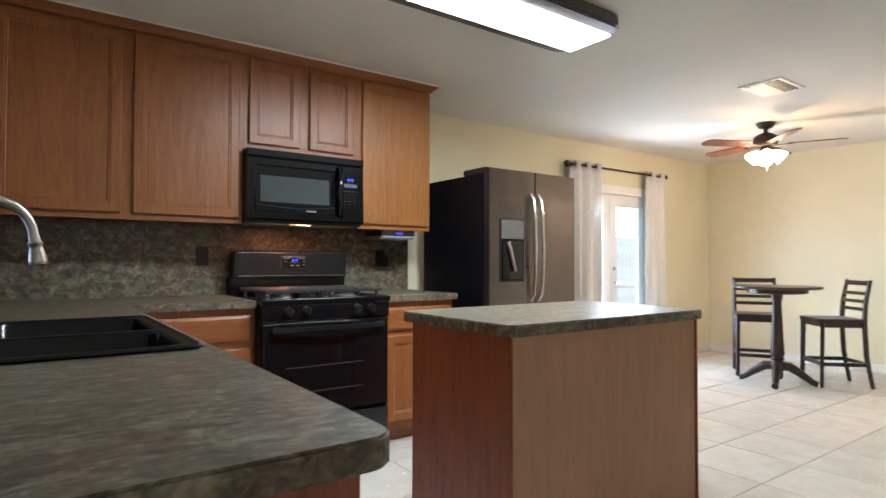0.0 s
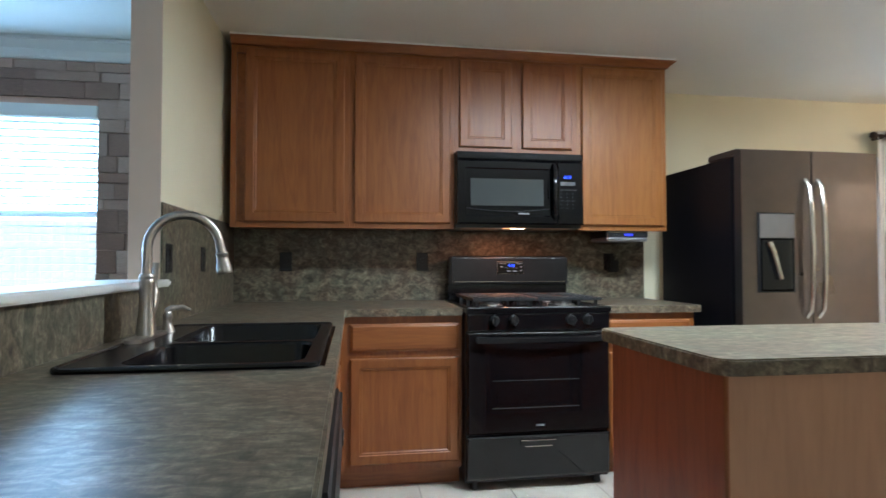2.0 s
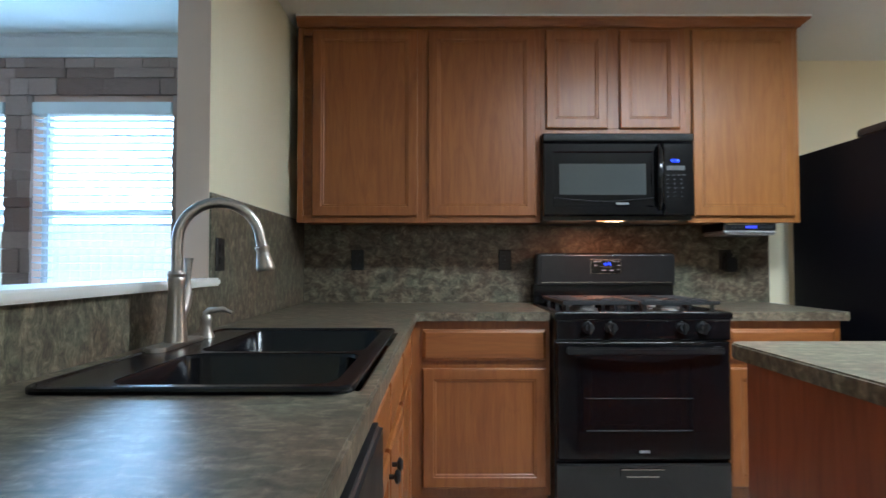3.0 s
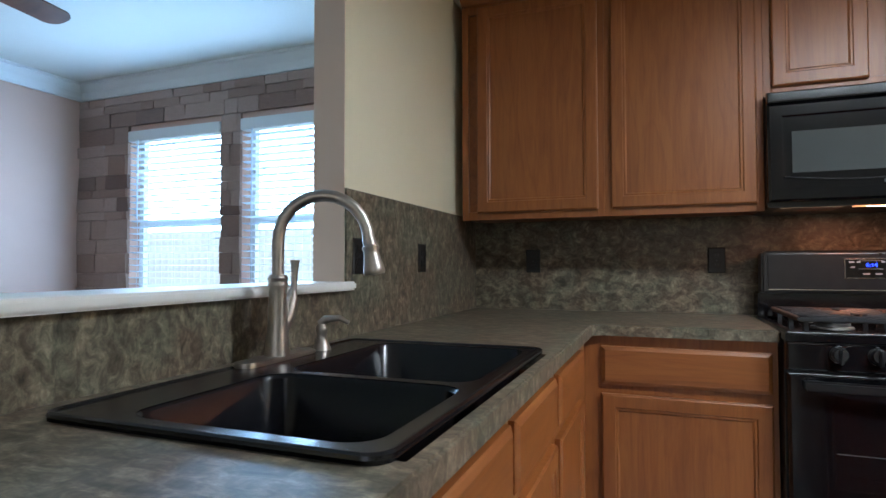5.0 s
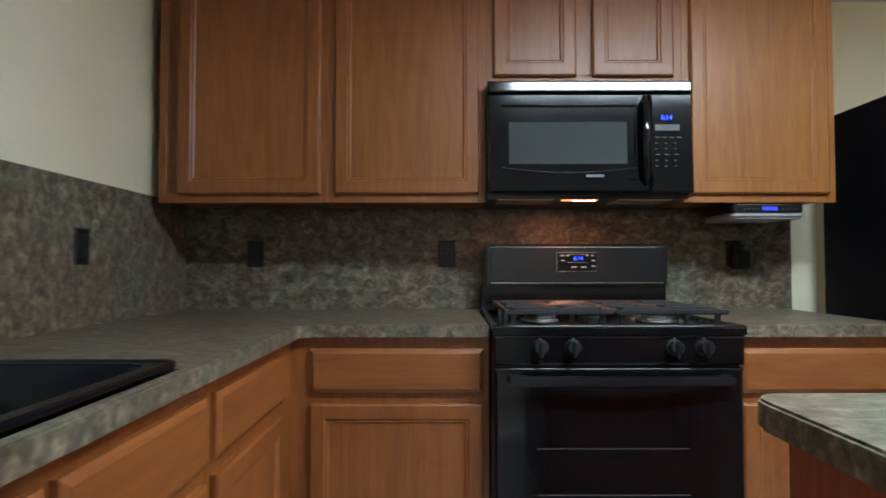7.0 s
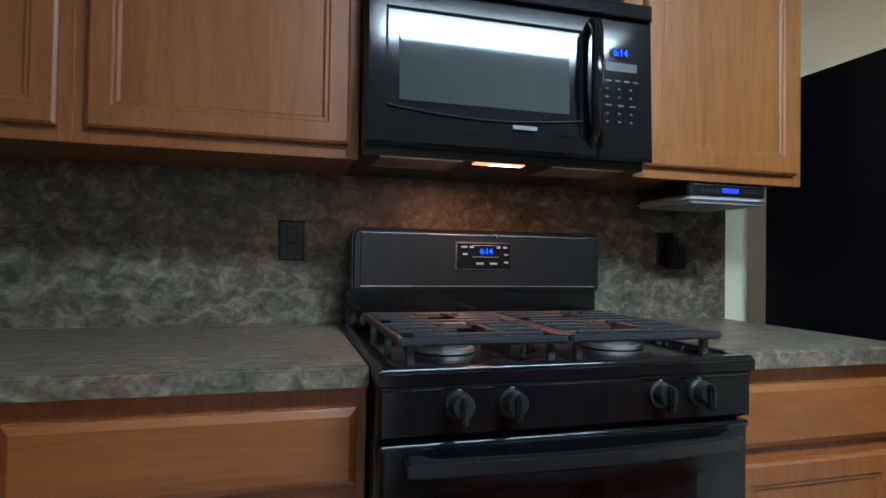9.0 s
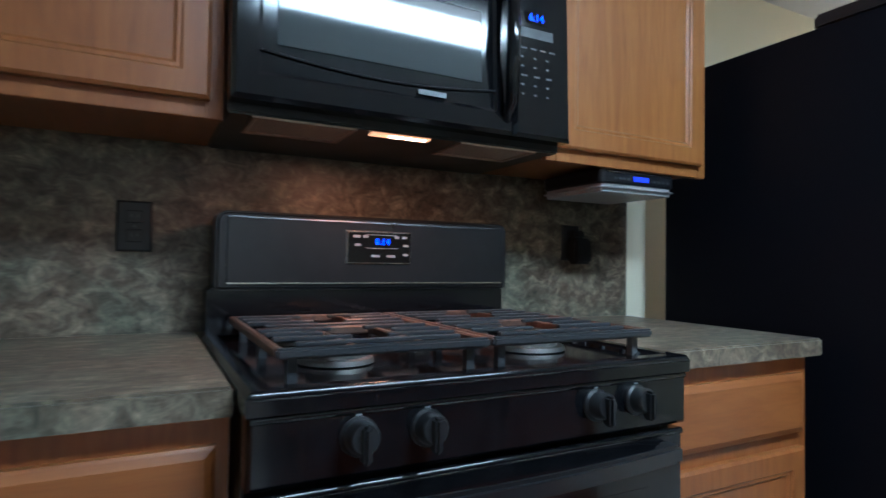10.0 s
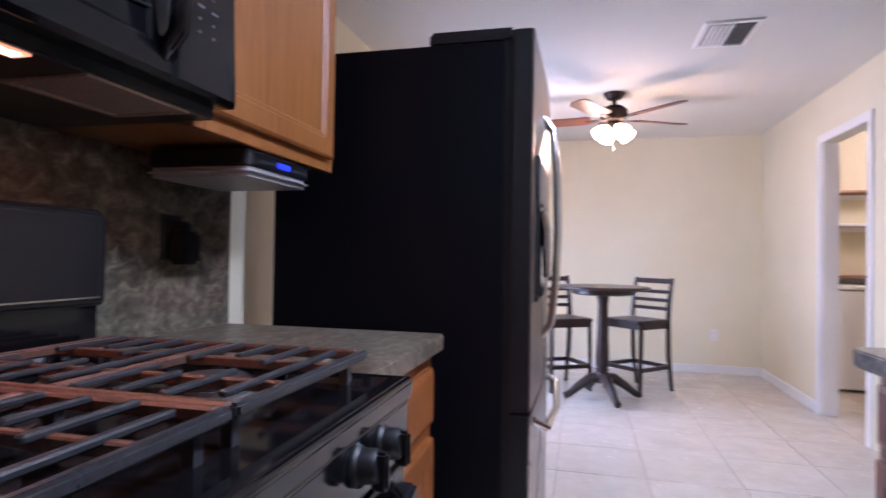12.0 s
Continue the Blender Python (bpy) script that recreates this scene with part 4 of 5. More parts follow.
# ---------------------------------------------------------------- outlets


def outlet(side, face, u, z, label="black double outlet with screwed cover plate", group="outlets on the backsplash"):
    put = facing(side, face)
    ob = thing("outlet", put(u, z - 0.055, 0), label, "outlet", group)
    part("plate", rings_panel(u - 0.035, u + 0.035, z - 0.056, z + 0.056, [(0, 0), (0, 0.003), (0.004, 0.006)], put), PLASTIC, ob)
    for dz in (-0.021, 0.021):
        s = part("socket", rings_panel(u - 0.016, u + 0.016, z + dz - 0.014, z + dz + 0.014, [(0, 0.005), (0, 0.008), (0.002, 0.009)], put), PLASTIC, ob)
        for du in (-0.006, 0.006):
            part("slot", rings_panel(u + du - 0.0012, u + du + 0.0012, z + dz - 0.002, z + dz + 0.006, [(0, 0.0085), (0, 0.0094)], put), GREY_PLASTIC, s)
    part("screw", rings_panel(u - 0.003, u + 0.003, z - 0.003, z + 0.003, [(0, 0.005), (0.001, 0.0075)], put), GREY_PLASTIC, ob)
    return ob


outlet("-y", BACK - 0.008, 0.185, 1.152)
outlet("-y", BACK - 0.008, 1.006, 1.152)
outlet("-y", BACK - 0.008, 2.235, 1.152)
outlet("+x", LEFT + 0.008, 2.345, 1.160, "black switch plate beside the ledge")
outlet("+x", LEFT + 0.008, 2.850, 1.160)
pl = thing("plug_adapter", (2.245, BACK - 0.03, 1.08), "black power adapter plugged into the outlet", "adapter")
part("housing", box(2.215, BACK - 0.062, 1.085, 2.283, BACK - 0.0175, 1.165, 0.008, 2), PLASTIC, pl)
part("prong_block", box(2.222, BACK - 0.05, 1.165, 2.262, BACK - 0.0175, 1.190, 0.005, 2), PLASTIC, pl)

# under-cabinet radio
ra = thing("under_cabinet_radio", (2.20, 3.38, 1.28), "black and silver radio fixed under the wall cabinet", "radio")
part("case", outline(rounded(2.075, 3.245, 2.345, 3.50, (0.02, 0.02, 0.02, 0.02), 4), 1.298, UB, 0.003, 2), BLACK_SATIN, ra)
part("base", outline(rounded(2.072, 3.242, 2.348, 3.503, (0.022,) * 4, 4), 1.276, 1.2978, 0.010, 3), FOAM, ra, "silver rounded underside", smooth=True)
part("front_trim", box(2.09, 3.2425, 1.326, 2.33, 3.2445, 1.3295), BRIGHT, ra)
part("display", box(2.185, 3.2425, 1.307, 2.24, 3.2445, 1.320), BLUE_DIM, ra)
for k in range(4):
    part("button", box(2.115 + k * 0.016, 3.2425, 1.309, 2.123 + k * 0.016, 3.2445, 1.315), GREY_PLASTIC, ra)
    part("button", box(2.258 + k * 0.017, 3.2425, 1.309, 2.266 + k * 0.017, 3.2445, 1.315), GREY_PLASTIC, ra)

# small prints on the range front and clock panel
for x in (1.282, 1.381, 1.686, 1.775):
    part("mark", box(x - 0.004, RF - 0.0112, 0.880, x + 0.004, RF - 0.0098, 0.884), INK, rg)
for k, (x, z, w) in enumerate(((1.46, 1.138, 0.018), (1.485, 1.138, 0.012), (1.465, 1.118, 0.014), (1.565, 1.138, 0.012), (1.585, 1.138, 0.012), (1.588, 1.118, 0.013), (1.588, 1.096, 0.013), (1.505, 1.092, 0.022), (1.545, 1.092, 0.022))):
    part("key_print", box(x, 3.4088, z, x + w, 3.4099, z + 0.006), INK, cp)
part("oven_rack", box(RX0 + 0.13, RF - 0.0095, 0.412, RX1 - 0.17, RF - 0.0085, 0.416), GREY_PLASTIC, od)
part("oven_rack", box(RX0 + 0.13, RF - 0.0095, 0.550, RX1 - 0.17, RF - 0.0085, 0.553), GREY_PLASTIC, od)

# ---------------------------------------------------------------- ceiling lamp and vent
CLX0, CLX1, CLY0, CLY1 = 1.345, 2.590, 1.775, 2.045
cl = thing("ceiling_light", (1.97, 1.910, TOP), "long lit fluorescent ceiling light with bronze rim", "ceiling light")
part("housing", outline(rounded(CLX0 - 0.03, CLY0 - 0.085, CLX1 + 0.03, CLY1 + 0.085, (0.11,) * 4, 7), 2.304, TOP - 0.001, 0.012, 2), PEWTER, cl, "dark bronze rim", smooth=True)
part("diffuser", rings_panel(CLX0, CLX1, CLY0, CLY1, [(0, 0), (0.0, 0.012), (0.02, 0.022), (0.06, 0.026)], facing("-z", 2.3038)), LAMP, cl)
VX, VY = 4.43, 1.81
ve = thing("ceiling_vent", (VX, VY, TOP), "white slatted air vent in the ceiling", "vent")
part("frame", rings_panel(VX - 0.19, VX + 0.19, VY - 0.145, VY + 0.145, [(0, 0), (0, 0.004), (0.006, 0.010), (0.03, 0.010), (0.034, 0.002)], facing("-z", TOP - 0.001)), WHITE, ve)
# Black sheet stands in for the shaded opening behind the slats.
part("duct", box(VX - 0.156, VY - 0.111, TOP - 0.0035, VX + 0.156, VY + 0.111, TOP - 0.0015), PLASTIC, ve)
# White slats; shade on the first four is put into their colour.
for k in range(9):
    y = VY - 0.10 + k * 0.025
    part("slat", box(VX - 0.155, y - 0.010, TOP - 0.016, VX + 0.155, y + 0.004, TOP - 0.006), GREY_PLASTIC if k < 4 else WHITE, ve)

# ---------------------------------------------------------------- ceiling fans


def ceiling_fan(x, y, start, lit, label, z=TOP, tilt=11):
    ob = thing("ceiling_fan", (x, y, z), label, "ceiling fan")
    part("canopy", lathe((x, y, z), [(0.02, -0.055), (0.055, -0.045), (0.075, -0.012), (0.078, -0.001)]), BRONZE, ob, smooth=True)
    part("rod", cyl((x, y, z - 0.05), (x, y, z - 0.10), 0.018), BRONZE, ob)
    part("motor", lathe((x, y, z - 0.22), [(0.05, 0), (0.085, 0.012), (0.105, 0.05), (0.10, 0.09), (0.06, 0.12), (0.03, 0.13)]), BRONZE, ob, smooth=True)
    for k in range(5):
        a = radians(start + 72 * k)
        c, s = math.cos(a), math.sin(a)
        turn = Matrix.Translation((x, y, z - 0.195)) @ Matrix.Rotation(a, 4, "Z") @ Matrix.Rotation(radians(tilt), 4, "X")
        bm = outline(rounded(0.17, -0.062, 0.61, 0.068, (0.03, 0.055, 0.055, 0.03), 5), -0.004, 0.004)
        bmesh.ops.transform(bm, matrix=turn, verts=bm.verts)
        b = part("blade", bm, BLADE, ob, "reddish-brown wooden blade")
        bm = box(0.075, -0.018, -0.010, 0.21, 0.018, -0.0045, 0.002, 1)
        bmesh.ops.transform(bm, matrix=turn, verts=bm.verts)
        part("bracket", bm, BRONZE, b)
    if lit:
        part("light_hub", lathe((x, y, z - 0.275), [(0.02, 0), (0.055, 0.01), (0.06, 0.04), (0.045, 0.055)]), BRONZE, ob, smooth=True)
        for k in range(4):
            a = radians(start + 20 + 90 * k)
            d = Vector((math.cos(a), math.sin(a), -0.9)).normalized()
            p = Vector((x, y, z - 0.26)) + Vector((math.cos(a), math.sin(a), 0)) * 0.055
            part("shade", lathe(p, [(0.022, 0), (0.035, 0.02), (0.055, 0.06), (0.062, 0.10), (0.05, 0.105)], 22, d), SHADE_GLOW, ob, "glowing frosted glass shade", smooth=True)
        part("pull_chain", cyl((x + 0.02, y, z - 0.28), (x + 0.02, y, z - 0.43), 0.002, n=6), BRIGHT, ob)
    return ob


ceiling_fan(5.50, 2.345, 8.6, True, "bronze ceiling fan with lit glass shades")
ceiling_fan(-1.70, 1.97, 98, False, "bronze ceiling fan with brown blades, unlit", LTOP, -13)

# ---------------------------------------------------------------- table and chairs
TX, TY = 5.80, 2.40
tb = thing("pub_table", (TX, TY, 0), "tall round dark-wood pub table with turned pedestal", "table")
part("tabletop", lathe((TX, TY, 0.880), [(0.345, 0), (0.365, 0.008), (0.365, 0.020), (0.355, 0.026)], 48), DARKWOOD, tb)
part("apron", lathe((TX, TY, 0.835), [(0.22, 0), (0.25, 0.01), (0.25, 0.045)], 40), DARKWOOD, tb)
part("pedestal", lathe((TX, TY, 0.13), [(0.05, 0), (0.065, 0.03), (0.06, 0.07), (0.045, 0.09), (0.058, 0.105), (0.045, 0.12), (0.058, 0.14), (0.055, 0.19), (0.046, 0.38), (0.038, 0.62), (0.05, 0.69), (0.075, 0.705)]), DARKWOOD, tb, smooth=True)
for k in range(4):
    a = radians(20 + 90 * k)
    c, s = math.cos(a), math.sin(a)
    part("foot", tube([(TX + c * 0.02, TY + s * 0.02, 0.17), (TX + c * 0.10, TY + s * 0.10, 0.165), (TX + c * 0.20, TY + s * 0.20, 0.10), (TX + c * 0.27, TY + s * 0.27, 0.045), (TX + c * 0.315, TY + s * 0.315, 0.028)], [0.045, 0.042, 0.034, 0.027, 0.028], 10), DARKWOOD, tb, smooth=True)


def pub_chair():
    ob = thing("bar_chair", (0, 0, 0), "dark-wood ladder-back counter chair by the pub table", "chair", "chairs at the pub table")
    # seat looks to +x, back at -x
    part("seat", outline(rounded(-0.19, -0.205, 0.21, 0.205, (0.02, 0.04, 0.04, 0.02)), 0.605, 0.640, 0.008, 2), DARKWOOD, ob)
    for y in (-0.185, 0.185):
        part("front_leg", cyl((0.185, y, 0), (0.17, y * 0.98, 0.61), 0.019, 0.023, 4), DARKWOOD, ob)
        part("back_post", tube([(-0.235, y, 0), (-0.185, y, 0.30), (-0.172, y, 0.62), (-0.185, y, 0.80), (-0.225, y, 1.005)], [0.017, 0.021, 0.022, 0.020, 0.016], 6), DARKWOOD, ob)
        part("side_rail", box(-0.18, y - 0.010, 0.20, 0.18, y + 0.010, 0.235), DARKWOOD, ob)
    for z, x in ((0.715, -0.178), (0.790, -0.183), (0.865, -0.197), (0.955, -0.213)):
        part("slat", box(x - 0.009, -0.18, z, x + 0.009, 0.18, z + (0.032 if z < 0.95 else 0.045), 0.003, 1), DARKWOOD, ob)
    part("front_rail", box(0.168, -0.18, 0.20, 0.188, 0.18, 0.235), DARKWOOD, ob)
    part("rear_rail", box(-0.205, -0.18, 0.20, -0.187, 0.18, 0.235), DARKWOOD, ob)
    part("apron", box(-0.165, -0.18, 0.56, 0.165, 0.18, 0.604), DARKWOOD, ob)
    return ob


ch = pub_chair()
ch.matrix_basis = pose(6.12, 2.74, 0, 0, 0, 211) @ Matrix.Diagonal((1, 1, 0.96, 1))
copy_thing(ch, pose(6.22, 2.10, 0, 0, 0, 136))

# ---------------------------------------------------------------- patio doors and curtains
fd = tagged(new("door_1"), "white glazed patio doors between curtains, closed", "door", kind="structure")
fd.location = (5.25, NOOK, 0)
ORG[fd] = Vector(fd.location)
for x0, x1 in ((FD0, FD0 + 0.035), (FD1 - 0.035, FD1)):
    part("jamb", box(x0, NOOK - 0.012, 0.001, x1, NOOK + 0.10, FDT - 0.001), WHITE, fd)
part("head", box(FD0 + 0.035, NOOK - 0.012, FDT - 0.036, FD1 - 0.035, NOOK + 0.10, FDT - 0.001), WHITE, fd)
part("casing", box(FD0 - 0.06, NOOK - 0.016, 0.001, FD0, NOOK - 0.001, FDT + 0.055), WHITE, fd)
part("casing", box(FD1, NOOK - 0.016, 0.001, FD1 + 0.06, NOOK - 0.001, FDT + 0.055), WHITE, fd)
part("casing", box(FD0, NOOK - 0.016, FDT, FD1, NOOK - 0.001, FDT + 0.055), WHITE, fd)
XM = (FD0 + FD1) / 2
for x0, x1 in ((FD0 + 0.037, XM - 0.002), (XM + 0.002, FD1 - 0.037)):
    y0, y1, z0, z1 = NOOK + 0.02, NOOK + 0.06, 0.015, FDT - 0.04
    g0, g1, h0, h1 = x0 + 0.11, x1 - 0.11, 0.26, z1 - 0.125
    leaf = part("leaf", box(x0, y0, z0, g0, y1, z1), WHITE, fd)
    part("stile", box(g1, y0, z0, x1, y1, z1), WHITE, leaf)
    part("rail", box(g0, y0, z0, g1, y1, h0), WHITE, leaf)
    part("rail", box(g0, y0, h1, g1, y1, z1), WHITE, leaf)
    pane = part("pane", box(g0, y0 + 0.018, h0, g1, y0 + 0.022, h1), GLASS, leaf)
    pane.visible_shadow = False
    for k in range(1, 5):
        z = h0 + (h1 - h0) * k / 5
        part("glazing_bar", box(g0, y0 + 0.008, z - 0.009, g1, y0 + 0.0175, z + 0.009), WHITE, leaf)
hd = part("handle", tube([(XM + 0.06, NOOK + 0.018, 0.90), (XM + 0.06, NOOK - 0.03, 0.90), (XM + 0.16, NOOK - 0.03, 0.90)], 0.010, 8), BRIGHT, fd, "steel lever handle")
part("deadbolt", lathe((XM + 0.06, NOOK + 0.019, 1.05), [(0.028, 0), (0.026, 0.012), (0.012, 0.022)], 16, (0, -1, 0.001)), BRIGHT, fd)

RY, RZ = NOOK - 0.095, 2.105
rod = thing("curtain_rod", (5.48, RY, RZ), "dark bronze curtain rod with round finials", "curtain rod")
part("rod", cyl((4.46, RY, RZ), (6.09, RY, RZ), 0.012, n=12), BRONZE, rod)
for x in (4.445, 6.105):
    part("finial", lathe((x, RY, RZ - 0.03), [(0.004, 0), (0.024, 0.012), (0.03, 0.03), (0.024, 0.048), (0.004, 0.06)], 16), BRONZE, rod, smooth=True)
for x in (4.53, 6.02):
    part("bracket", box(x - 0.008, RY + 0.008, RZ - 0.02, x + 0.008, NOOK - 0.001, RZ + 0.012), BRONZE, rod)


def curtain(x0, x1, folds, label):
    ob = thing("curtain", ((x0 + x1) / 2, RY, 0.02), label, "curtain", "curtains at the patio doors")
    bm, n, rows = bmesh.new(), folds * 12, 12
    grid = []
    for j in range(rows + 1):
        z = 0.02 + (RZ + 0.04 - 0.02) * j / rows
        f = 1 - j / rows
        line = []
        for i in range(n + 1):
            s = i / n
            ph = 2 * math.pi * folds * s
            y = RY + 0.035 * math.sin(ph) * (0.9 + 0.25 * f * math.sin(3 * s + 1)) + 0.010 * f * math.sin(2.3 * ph + 2)
            line.append(bm.verts.new((x0 + (x1 - x0) * s + 0.010 * f * math.sin(ph * 0.5 + 1), y, z)))
        grid.append(line)
    for a, b in zip(grid, grid[1:]):
        for i in range(n):
            bm.faces.new((a[i], a[i + 1], b[i + 1], b[i]))
    cloth = part("cloth", bm, CURTAIN, ob, smooth=True)
    sol = cloth.modifiers.new("thick", "SOLIDIFY")
    sol.thickness = 0.003
    for k in range(folds):
        x = x0 + (x1 - x0) * (k + 0.25) / folds
        part("grommet", lathe((x, RY - 0.03, RZ), [(0.024, 0), (0.026, 0.003), (0.018, 0.005)], 14, (0.3, -1, 0)), BRONZE, ob)
    return ob


curtain(4.49, 4.97, 3, "off-white grommet curtain hanging in deep folds")
curtain(5.74, 6.09, 2, "off-white grommet curtain gathered at the doors' edge")

# ---------------------------------------------------------------- pantry doorway
pf = tagged(new("door_2"), "white cased open doorway to the pantry", "doorway", kind="structure")
pf.location = (5.7, PY, 0)
ORG[pf] = Vector(pf.location)
for x0, x1, z1 in ((PD0 - 0.06, PD0, 2.06), (PD1, PD1 + 0.06, 2.06)):
    part("casing", box(x0, PY + 0.001, 0.001, x1, PY + 0.016, z1), WHITE, pf)
part("casing", box(PD0, PY + 0.001, 2.0, PD1, PY + 0.016, 2.06), WHITE, pf)
for x0, x1 in ((PD0 + 0.0005, PD0 + 0.015), (PD1 - 0.015, PD1 - 0.0005)):
    part("jamb", box(x0, PY - 0.105, 0.001, x1, PY + 0.001, 1.999), WHITE, pf)
for z, m, name in ((1.765, MOTTLE, "brown"), (1.462, WHITE, "white"), (0.985, MOTTLE, "brown")):
    sh = thing("pantry_shelf", (6.9, 0.2, z), f"{name} wall shelf inside the pantry", "shelf", "pantry shelves")
    part("board", box(6.95, -0.88, z, FAR - 0.002, PY - 0.11, z + 0.022, 0.002, 1), m, sh)
    part("cleat", box(FAR - 0.022, -0.88, z - 0.045, FAR - 0.002, PY - 0.11, z - 0.0005), WHITE, sh)
wm = thing("freezer_chest", (6.8, 0.2, 0), "plain white appliance below the pantry shelves", "appliance")
part("cabinet", box(6.68, -0.35, 0.02, FAR - 0.03, 0.50, 0.88, 0.012, 2), WHITE, wm)
part("lid", box(6.675, -0.355, 0.885, FAR - 0.028, 0.505, 0.925, 0.012, 2), WHITE, wm)

# ---------------------------------------------------------------- living room windows


def window(x0, x1, name):
    ob = tagged(new(name), "white window with lowered slatted blind", "window", kind="structure")
    ob.location = ((x0 + x1) / 2, WY, WZ0)
    ORG[ob] = Vector(ob.location)
    fr_ = part("frame", box(x0, WY + 0.08, WZ0, x0 + 0.04, WY + 0.12, WZ1), WHITE, ob)
    part("frame", box(x1 - 0.04, WY + 0.08, WZ0, x1, WY + 0.12, WZ1), WHITE, ob)
    for z in (WZ0, (WZ0 + WZ1) / 2 - 0.02, WZ1 - 0.04):
        part("sash_rail", box(x0 + 0.04, WY + 0.08, z, x1 - 0.04, WY + 0.12, z + 0.04), WHITE, ob)
    pane = part("pane", box(x0 + 0.04, WY + 0.098, WZ0 + 0.04, x1 - 0.04, WY + 0.102, WZ1 - 0.04), GLASS, ob)
    pane.visible_shadow = False
    return ob


def blind(x0, x1):
    ob = thing("window_blind", ((x0 + x1) / 2, WY + 0.02, WZ0 + 0.03), "white horizontal slat blind, lowered and half open", "blind", "blinds at the living room windows")
    part("valance", box(x0 + 0.004, WY - 0.030, WZ1 - 0.075, x1 - 0.004, WY + 0.045, WZ1 - 0.002, 0.004), WHITE, ob)
    z, n = WZ1 - 0.105, 0
    first = None
    while z > WZ0 + 0.05:
        if first is None:
            bm = box(x0 + 0.008, -0.024, -0.0015, x1 - 0.008, 0.024, 0.0015)
            bmesh.ops.rotate(bm, verts=bm.verts, cent=(0, 0, 0), matrix=Matrix.Rotation(radians(-7), 3, "X"))
            first = part("slat", bm, BLIND, ob, local=True)
            first.location = Vector((0, WY + 0.012, z)) - ORG[ob]
            mesh = first.data
        else:
            s = new("slat", mesh)
            s.parent = ob
            s.location = Vector((0, WY + 0.012, z)) - ORG[ob]
        z -= 0.044
    part("bottom_rail", box(x0 + 0.008, WY - 0.012, z + 0.006, x1 - 0.008, WY + 0.036, z + 0.024), WHITE, ob)
    for x in (x0 + 0.09, (x0 + x1) / 2, x1 - 0.09):
        part("cord", cyl((x, WY - 0.015, z + 0.02), (x, WY - 0.015, WZ1 - 0.08), 0.0015, n=6), BLIND, ob)
    part("tilt_wand", cyl((x0 + 0.10, WY - 0.03, WZ1 - 0.62), (x0 + 0.10, WY - 0.03, WZ1 - 0.07), 0.005, n=8), BLIND, ob)
    return ob


window(*W1, "window_1")
window(*W2, "window_2")
blind(*W1)
blind(*W2)

# crown moulding in the living room, and baseboards
prof = [(0.001, LTOP - 0.115), (0.012, LTOP - 0.112), (0.014, LTOP - 0.095), (0.03, LTOP - 0.06), (0.062, LTOP - 0.028), (0.07, LTOP - 0.02), (0.085, LTOP - 0.018), (0.085, LTOP - 0.001)]
bm = bmesh.new()
ring = [[bm.verts.new((LW - 0.001, WY - w, z)), bm.verts.new((WX + w, WY - w, z)), bm.verts.new((WX + w, SOUTH, z))] for w, z in prof]
for a, b in zip(ring, ring[1:]):
    for k in range(2):
        bm.faces.new((a[k], a[k + 1], b[k + 1], b[k]))
tagged(part("crown_moulding", bm, WHITE), "white crown moulding round the living room", "moulding", kind="structure")


def baseboard(x0, y0, x1, y1):
    solid("baseboard", box(x0, y0, 0.001, x1, y1, 0.085, 0.003, 1), WHITE, "white painted baseboard", "baseboard", kind="structure")


baseboard(FAR - 0.013, PY, FAR - 0.001, NOOK - 0.002)
baseboard(FD1 + 0.061, NOOK - 0.013, FAR - 0.014, NOOK - 0.001)
baseboard(3.44, NOOK - 0.013, FD0 - 0.061, NOOK - 0.001)
baseboard(PD1 + 0.061, PY + 0.001, FAR - 0.014, PY + 0.013)
ow = outlet("-x", FAR - 0.001, 1.28, 0.38, "white wall outlet low on the far wall", "wall outlets")
for o in ow.children:
    o.data.materials[0] = WHITE

# outside: bright day, a board fence across the yard
fence = thing("fence", (3.0, 8.7, -0.13), "pale sunlit board fence across the back yard", "fence")
for z in (0.35, 1.35):
    part("rail", box(-14.0, 8.74, z, 15.0, 8.78, z + 0.09), FENCE, fence)
board = None
for k in range(190):
    x = -14.0 + k * 0.153
    if board is None:
        board = part("board", box(-0.074, -0.01, -0.13, 0.074, 0.01, 1.74), FENCE, fence, local=True)
        b = board
    else:
        b = new("board", board.data)
        b.parent = fence
    b.location = Vector((x, 8.7, 0)) - ORG[fence] + Vector((0, 0, 0.0))
solid("backdrop", box(-15.0, 9.0, -0.13, 1.5, 9.05, 6.5), BRIGHT_SKY, "bright hazy daylight outside the windows", "backdrop", kind="structure")
solid("backdrop_patio", box(2.0, 9.6, -0.13, 16.0, 9.65, 6.5), PATIO_SKY, "bright hazy daylight beyond the patio", "backdrop", kind="structure")

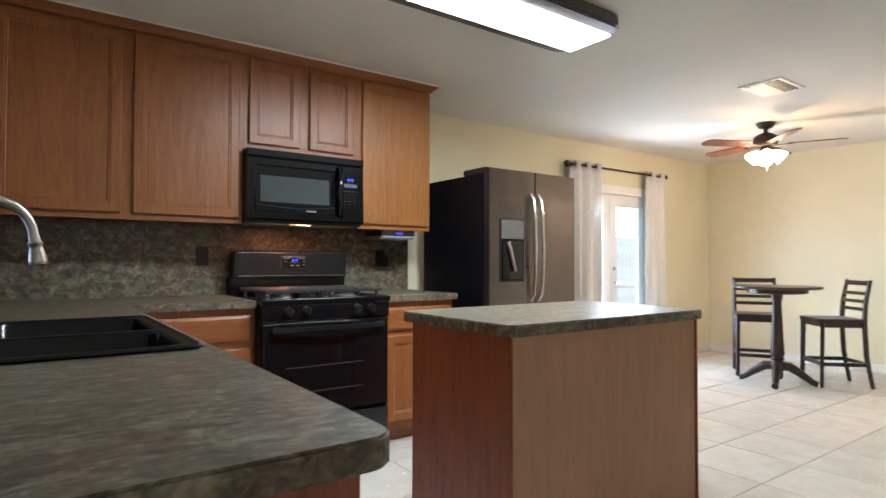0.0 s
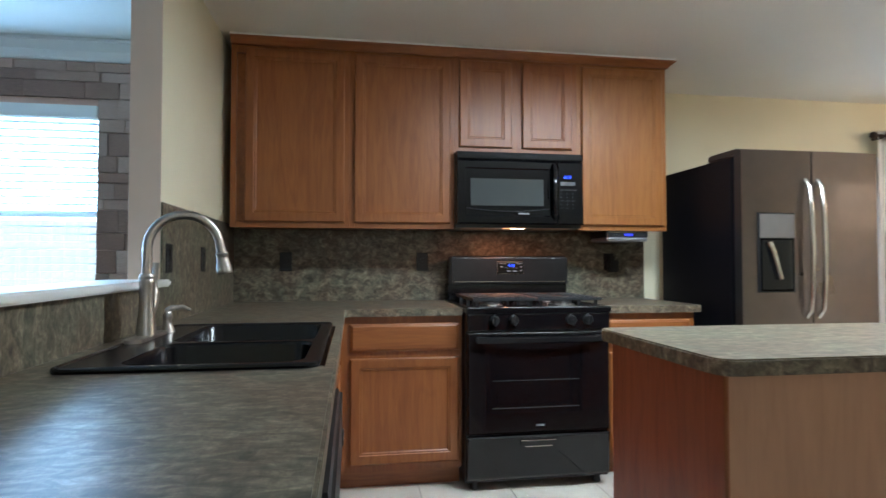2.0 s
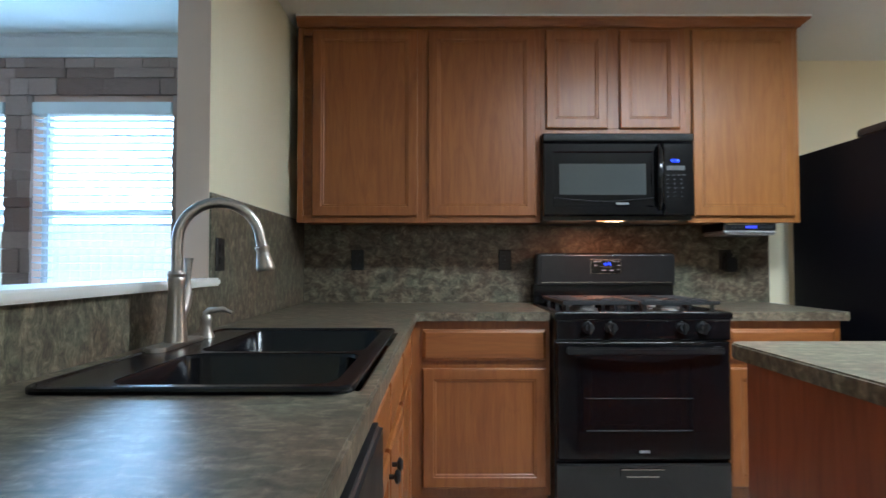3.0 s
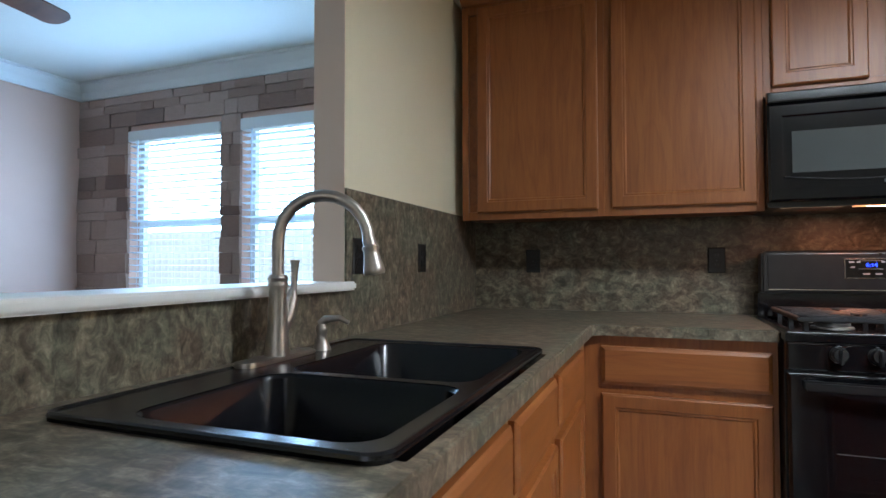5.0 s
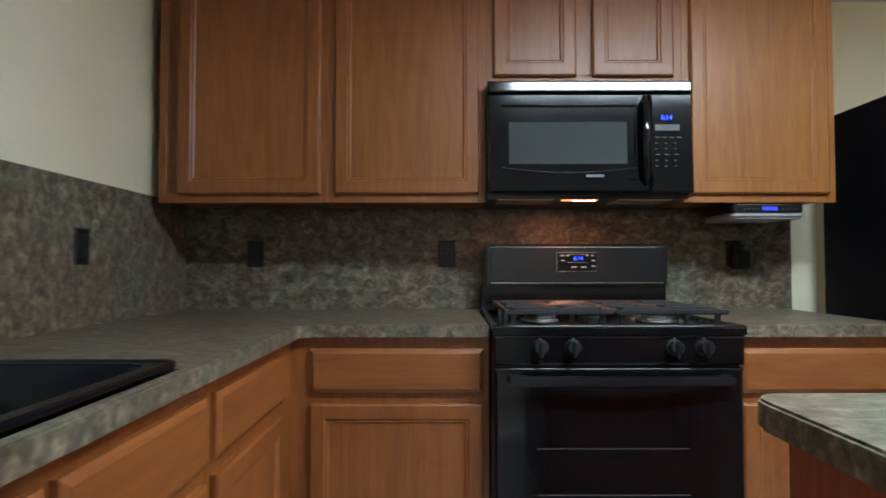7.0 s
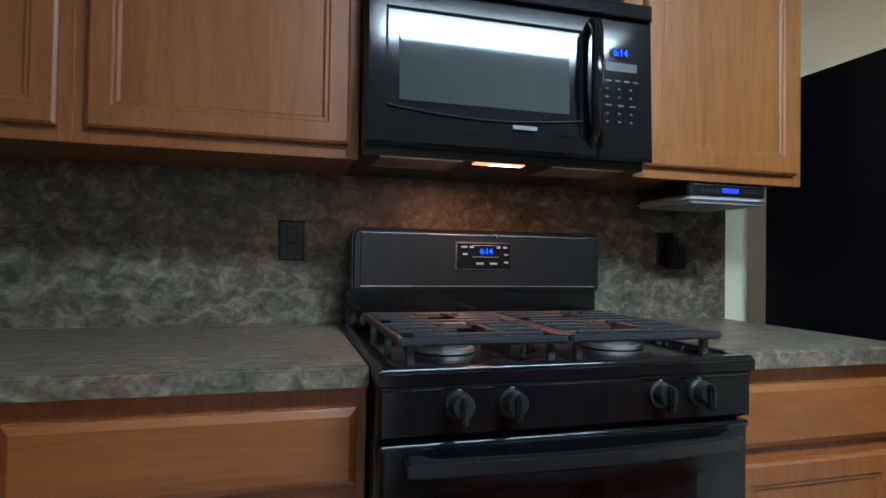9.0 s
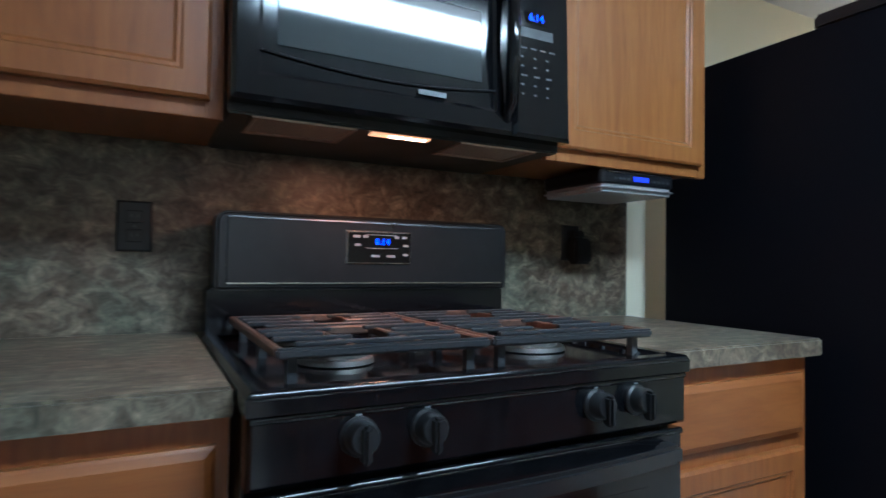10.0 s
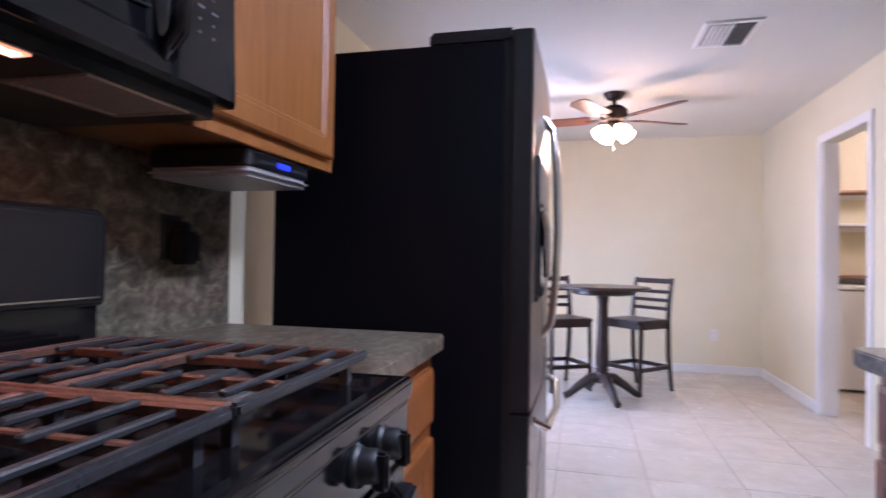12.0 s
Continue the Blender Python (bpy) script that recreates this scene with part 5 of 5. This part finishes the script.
# ---------------------------------------------------------------- pieces of walls and floor
random.seed(4)
tile_mesh = None
P = 0.457
for i in range(-1, 16):
    for j in range(-2, 6):
        x0, y0 = 3.2 + (i - 6) * P, 1.32 + j * P
        cx, cy = x0 + P / 2, y0 + P / 2
        if cx < LEFT or cx > FAR + 0.15 or cy > NOOK + 0.1 or (cx < 2.4 and cy > BACK):
            continue
        if tile_mesh is None:
            tile_mesh = part("tile", rings_panel(-P / 2 + 0.003, P / 2 - 0.003, -P / 2 + 0.003, P / 2 - 0.003, [(0, -0.004), (0, -0.001), (0.002, 0.0)], facing("+z", 0)), TILE, floor, local=True)
            tile_mesh.location = (cx, cy, 0.0)
        else:
            t = new("tile", tile_mesh.data)
            t.parent, t.location = floor, (cx, cy, 0.0)

# uneven planks of stone on the living room's window wall
stone_wall = tagged(new("stone_cladding"), "grey-brown split planks cladding the window wall", "wall cladding", kind="structure")
stone_wall.location = (-1.7, WY, 0)
shapes = []
for k in range(6):
    bm = box(-0.5, -0.5, -0.5, 0.5, 0.5, 0.5)
    for v in bm.verts:
        if v.co.y < 0:
            v.co.y += random.uniform(-0.25, 0.2)
            v.co.x *= random.uniform(0.98, 0.998)
            v.co.z *= random.uniform(0.965, 0.995)
    shapes.append(part("stone", bm, STONE, stone_wall, local=True))
used = 0
z = 0.66
while z < LTOP - 0.10:
    h = random.choice((0.06, 0.08, 0.10, 0.12, 0.14))
    h = min(h, LTOP - 0.10 - z)
    if h < 0.03:
        break
    x = WX + 0.002
    while x < LW - 0.05:
        w = min(random.uniform(0.10, 0.36), LW - 0.002 - x)
        a, b = x, x + w
        x = b
        if z + h > WZ0 and z < WZ1:
            for w0, w1 in (W1, W2):
                if a < w1 and b > w0:
                    if a < w0 - 0.03:
                        b = w0
                    elif b > w1 + 0.03:
                        a = w1
                    else:
                        a = b
        if b - a < 0.02:
            continue
        if used < 6:
            s = shapes[used]
        else:
            s = new("stone", shapes[used % 6].data)
            s.parent = stone_wall
        d = random.uniform(0.016, 0.027)
        s.scale = (b - a - 0.002, d, h - 0.002)
        s.location = Vector(((a + b) / 2, WY - 0.001 - d / 2, z + h / 2)) - stone_wall.location
        used += 1
    z += h
